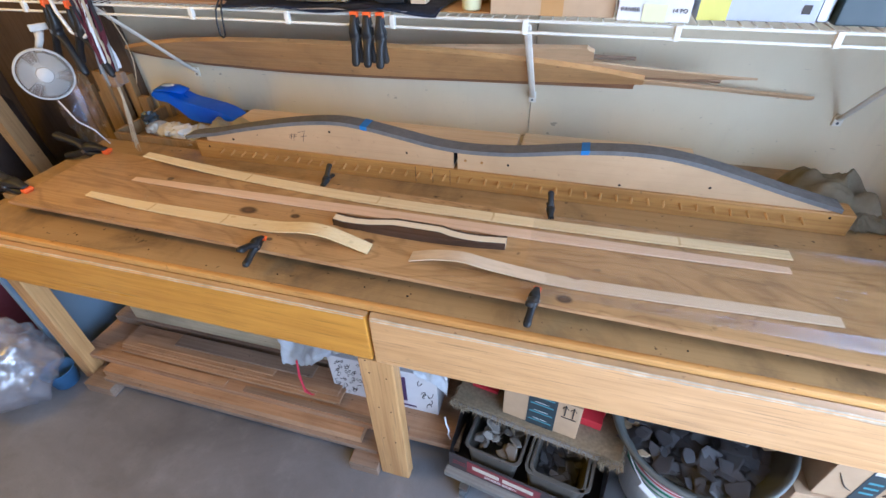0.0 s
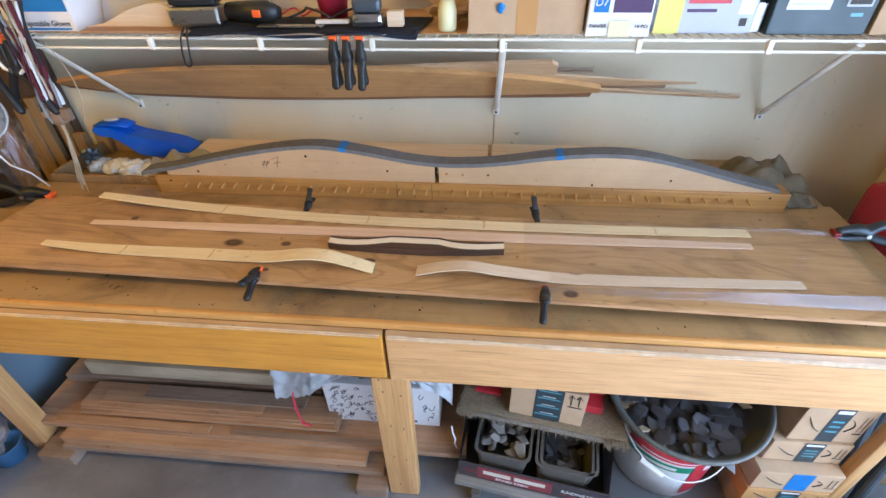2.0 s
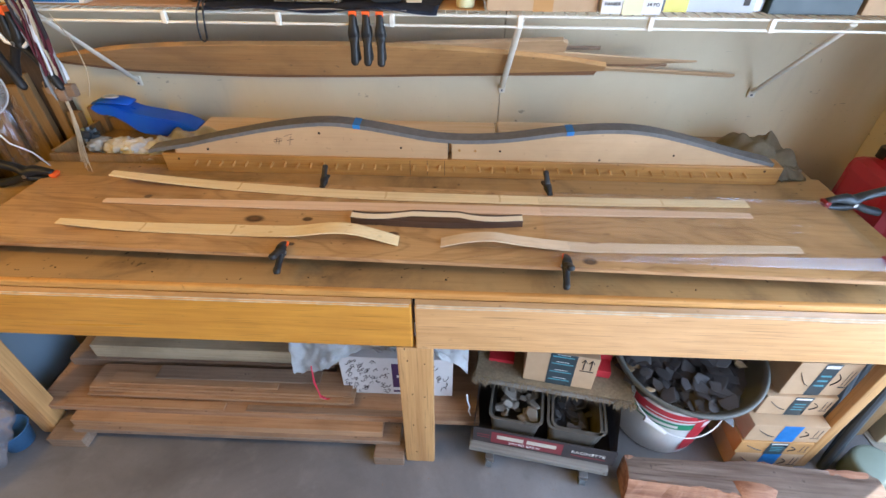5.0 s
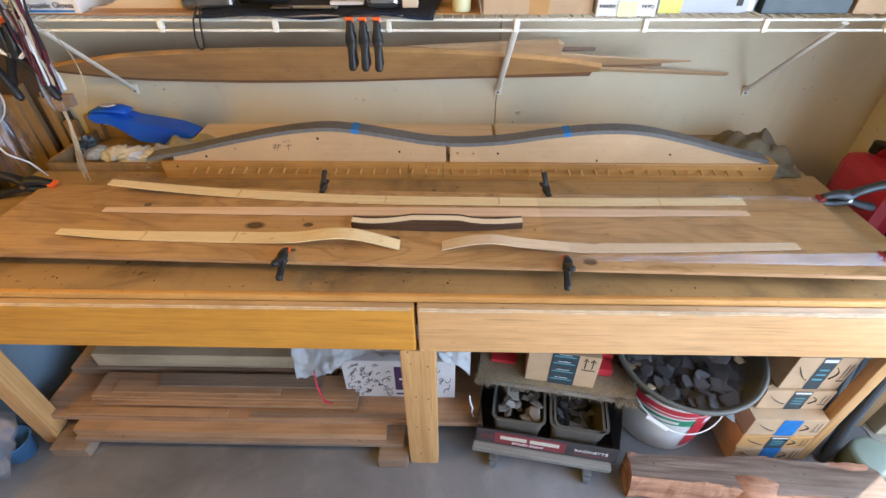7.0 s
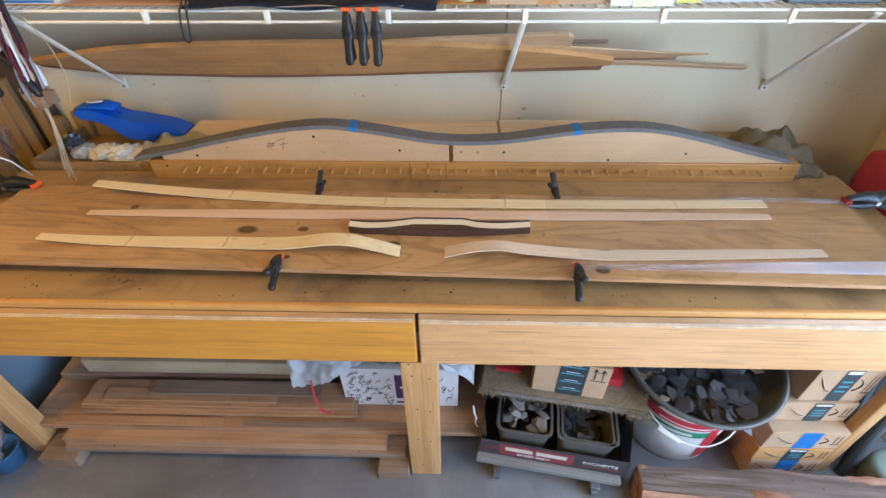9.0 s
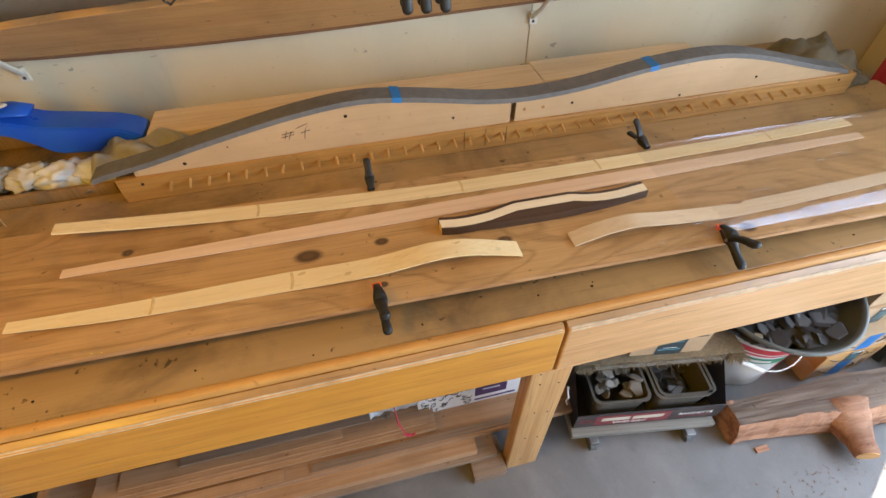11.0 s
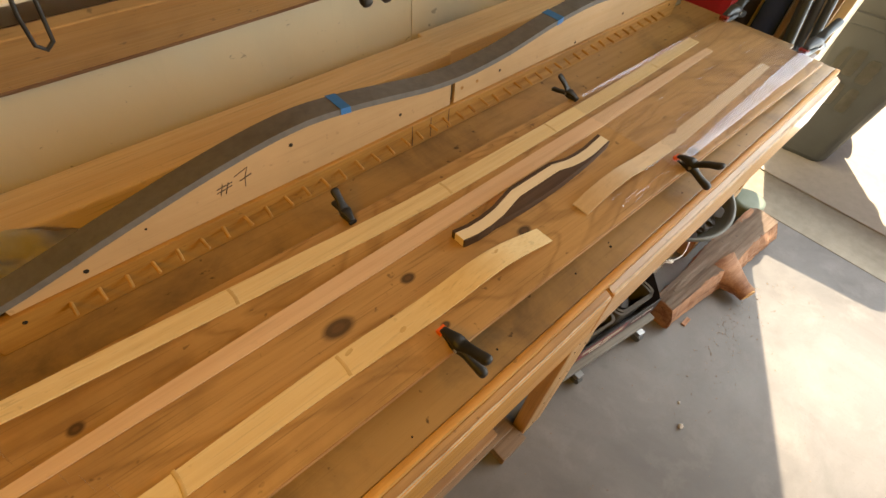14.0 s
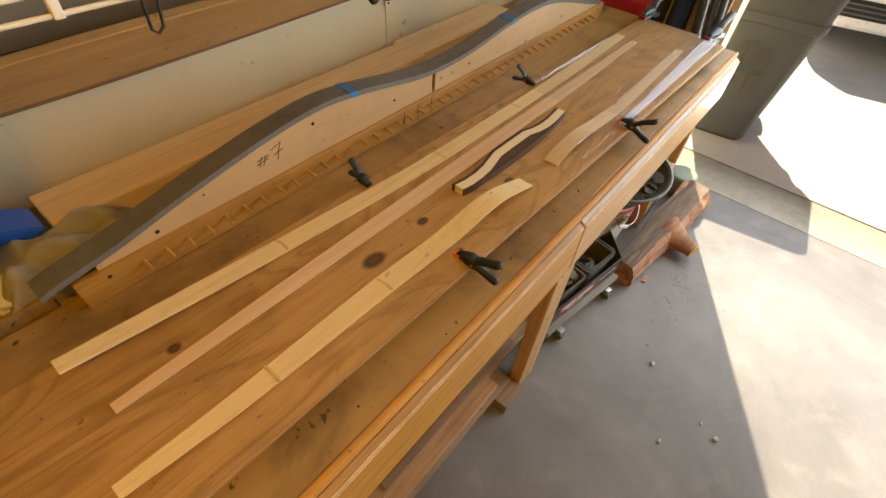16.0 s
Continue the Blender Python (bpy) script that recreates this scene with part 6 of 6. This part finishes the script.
# ---- beside the door opening ----
crate = tagged(part("wooden_crate", B((1.24, 0.36, 0.0), (1.44, 0.74, 0.56), 0.004), CEDAR), "brown wooden crate at the end of the bench", "crate")
can = thing("fuel_can", "red plastic fuel can standing on a crate", "fuel can", pose(1.372, 0.52, 0.5605, 0, 0, 84))
part("body", B((-0.12, -0.08, 0.0), (0.12, 0.08, 0.20), 0.035), PINKCAN, can)
part("handle", rod([(-0.08, 0, 0.195), (-0.05, 0, 0.235), (0.05, 0, 0.235), (0.08, 0, 0.195)], 0.013, 10), PINKCAN, can, smooth=True)
part("spout_cap", lathe([(0.022, 0.2), (0.022, 0.232), (0.0, 0.233)], 18, (0.095, 0.0)), BLACKPL, can)
tagged(part("blue_folding_chair_bag", rod([(1.38, 0.30, 0.0), (1.385, 0.305, 0.4), (1.40, 0.31, 0.86)], [0.045, 0.05, 0.035], 14), BLUECLOTH, smooth=True), "dark blue fabric bag leaning in the corner", "bag")
tagged(part("black_bag", rod([(1.385, 0.40, 0.561), (1.39, 0.40, 0.75), (1.40, 0.41, 0.88)], [0.04, 0.045, 0.02], 12), DARKSTUFF, smooth=True), "black fabric bag on the crate", "bag")
for k, (x, y, w, mt) in enumerate(((1.40, 0.245, 0.02, UPWOOD), (1.405, 0.215, 0.012, MAPLE), (1.405, 0.198, 0.012, MAPLE), (1.41, 0.182, 0.012, OLDBEAM), (1.41, 0.155, 0.024, UPWOOD))):
    o = tagged(part("leaning_board", B((-0.035, -w / 2, 0), (0.03, w / 2, 1.25 + 0.05 * k), 0.002), mt), "tall narrow timber board leaning by the doorway", "board", "boards by the doorway")
    o.matrix_world = pose(x, y, 0, 0, 0.0, 3 * k - 6)

# ---- outside ----
bin_ = thing("wheelie_bin", "tall grey plastic wheeled bin beside the doorway", "wheeled bin", pose(2.13, 0.035, -0.004, 0, 0, 8))


def tapered(rows, r=0.05):
    """rows of z, half x, half y."""
    bm, prev = bmesh.new(), None
    for z, hx, hy in rows:
        cur = []
        for cx, cy, a0 in ((hx - r, hy - r, 0), (r - hx, hy - r, 90), (r - hx, r - hy, 180), (hx - r, r - hy, 270)):
            for k in range(5):
                a = radians(a0 + 22.5 * k)
                cur.append(bm.verts.new((cx + r * math.cos(a), cy + r * math.sin(a), z)))
        if prev:
            n = len(cur)
            for i in range(n):
                bm.faces.new((prev[i], prev[(i + 1) % n], cur[(i + 1) % n], cur[i]))
        else:
            bm.faces.new(cur[::-1])
        prev = cur
    bm.faces.new(prev)
    return bm


part("body", tapered([(0.0, 0.15, 0.13), (0.02, 0.16, 0.14), (0.60, 0.205, 0.195), (0.605, 0.213, 0.205), (0.645, 0.215, 0.208), (0.65, 0.207, 0.2), (0.80, 0.22, 0.21), (0.81, 0.235, 0.225), (0.86, 0.238, 0.228)]), CANGREY, bin_)
part("lid", tapered([(0.862, 0.24, 0.232), (0.90, 0.24, 0.23), (0.95, 0.2, 0.18), (0.96, 0.1, 0.1)]), CANGREY, bin_)
part("grab_slot", B((-0.222, -0.09, 0.74), (-0.208, 0.02, 0.765), 0.004), DARKGAP, bin_)
for y in (-0.15, 0.15):
    part("wheel", rod([(0.2, y - 0.02, 0.1), (0.2, y + 0.02, 0.1)], 0.1, 20), TYRE, bin_)


def bin_face(z):
    return -(0.16 + (0.205 - 0.16) * (z - 0.02) / 0.58) - 0.003


for yc, zc, hy, hz in ((0.085, 0.46, 0.014, 0.06), (0.035, 0.47, 0.022, 0.055), (-0.03, 0.45, 0.024, 0.05), (0.03, 0.33, 0.024, 0.05), (-0.035, 0.32, 0.022, 0.055)):
    part("paint_bar", drape(14, 6, lambda u, v, yc=yc, zc=zc, hy=hy, hz=hz: (bin_face(zc + hz * (2 * u - 1)), yc + hy * (2 * v - 1) * (1 - 0.35 * (2 * u - 1) ** 8) + 0.003 * noise.noise(Vector((u * 5, v * 3, yc * 40))), zc + hz * (2 * u - 1)), 0.001), SPRAY, bin_, "faded white paint bar")

car = thing("parked_car", "silver car parked on the driveway", "car", pose(3.74, -0.95, -0.004, 0, 0, 12))
rows = [(0.0, 0.23, 0.62), (0.12, 0.22, 0.72), (0.5, 0.2, 0.80), (1.15, 0.2, 0.92), (1.75, 0.2, 1.38), (2.3, 0.2, 1.45), (3.2, 0.2, 1.42), (3.9, 0.2, 1.0), (4.3, 0.3, 0.9)]
bm, prev = bmesh.new(), None
for x, z0, z1 in rows:
    w = 0.78 if x < 0.05 else 0.87
    top = w * (0.72 if z1 > 1.2 else 0.93)
    cur = [bm.verts.new(c) for c in ((x, -w, z0), (x, -w - 0.02, (z0 + min(z1, 0.9)) / 2), (x, -top, z1), (x, top, z1), (x, w + 0.02, (z0 + min(z1, 0.9)) / 2), (x, w, z0))]
    if prev:
        for i in range(6):
            bm.faces.new((prev[i], cur[i], cur[(i + 1) % 6], prev[(i + 1) % 6]))
    else:
        bm.faces.new(cur[::-1])
    prev = cur
bm.faces.new(prev)
bmesh.ops.recalc_face_normals(bm, faces=bm.faces)
bmesh.ops.bevel(bm, geom=bm.edges[:], offset=0.03, segments=2, affect="EDGES", profile=0.6)
part("body", bm, CARPAINT, car, smooth=True)
part("grille", B((-0.012, -0.5, 0.33), (0.03, 0.5, 0.44), 0.01), BLACKPL, car)
for k in range(3):
    part("grille_bar", B((-0.018, -0.49, 0.345 + 0.03 * k), (-0.0125, 0.49, 0.352 + 0.03 * k), 0.001), CANGREY, car)
for y in (-0.66, 0.66):
    vent = part("fog_vent", B((-0.010, y - 0.16, 0.30), (0.04, y + 0.14, 0.42), 0.02), BLACKPL, car)
    for k in range(3):
        part("vent_bar", B((-0.016, y - 0.14, 0.325 + 0.03 * k), (-0.0105, y + 0.12, 0.334 + 0.03 * k), 0.001), CANGREY, vent)
for y in (-0.62, 0.62):
    part("headlight", B((-0.008, y - 0.13, 0.52), (0.05, y + 0.13, 0.60), 0.015), BOXWHITE, car)
for x in (0.85, 3.45):
    for y in (-0.80, 0.80):
        w = part("wheel", rod([(x, y - 0.1, 0.32), (x, y + 0.1, 0.32)], 0.32, 28), TYRE, car)
        part("rim", rod([(x, y + (0.101 if y > 0 else -0.101), 0.32), (x, y + (0.106 if y > 0 else -0.106), 0.32)], 0.2, 24), STEEL, w)
part("windscreen", B((1.2, -0.6, 0.96), (1.205, 0.6, 1.30), 0), GUNMETAL, car).matrix_basis = pose(0.14, 0, 0.0, 0, 0, 0)

# ---- by the bench end: bag of bottles ----
bag = thing("bag_of_bottles", "clear plastic bag full of empty bottles", "plastic bag")
part("film", lump(0.165, (0.72, 0.75, 1.0), 0.28, 4.5, 4, 2.0, None, (-1.345, -0.07, 0.168)), BAGFILM, bag, smooth=True)
rnd = random.Random(61)
BOTTLE = film_material("clear_bottle", 0.7, 0.08, (0.9, 0.93, 0.96))
for k in range(9):
    a = Vector((-1.345 + rnd.uniform(-0.06, 0.06), -0.07 + rnd.uniform(-0.06, 0.06), 0.09 + 0.022 * k))
    d = Vector((rnd.uniform(-1, 1), rnd.uniform(-1, 1), rnd.uniform(-0.5, 0.5))).normalized() * 0.06
    part("bottle", rod([a - d, a - d * 0.6, a + d * 0.5, a + d * 0.8, a + d], [0.026, 0.028, 0.028, 0.012, 0.011], 14), BOTTLE, bag, smooth=True)
bt = thing("blue_basin", "light blue plastic basin on the floor", "basin", pose(-1.285, 0.005, 0))
part("shell", lathe([(0.0, 0.001), (0.038, 0.001), (0.05, 0.075), (0.054, 0.077), (0.048, 0.075), (0.036, 0.004), (0.0, 0.004)], 28), plain("sky_blue_plastic", (0.06, 0.16, 0.32), 0.4), bt, smooth=True)
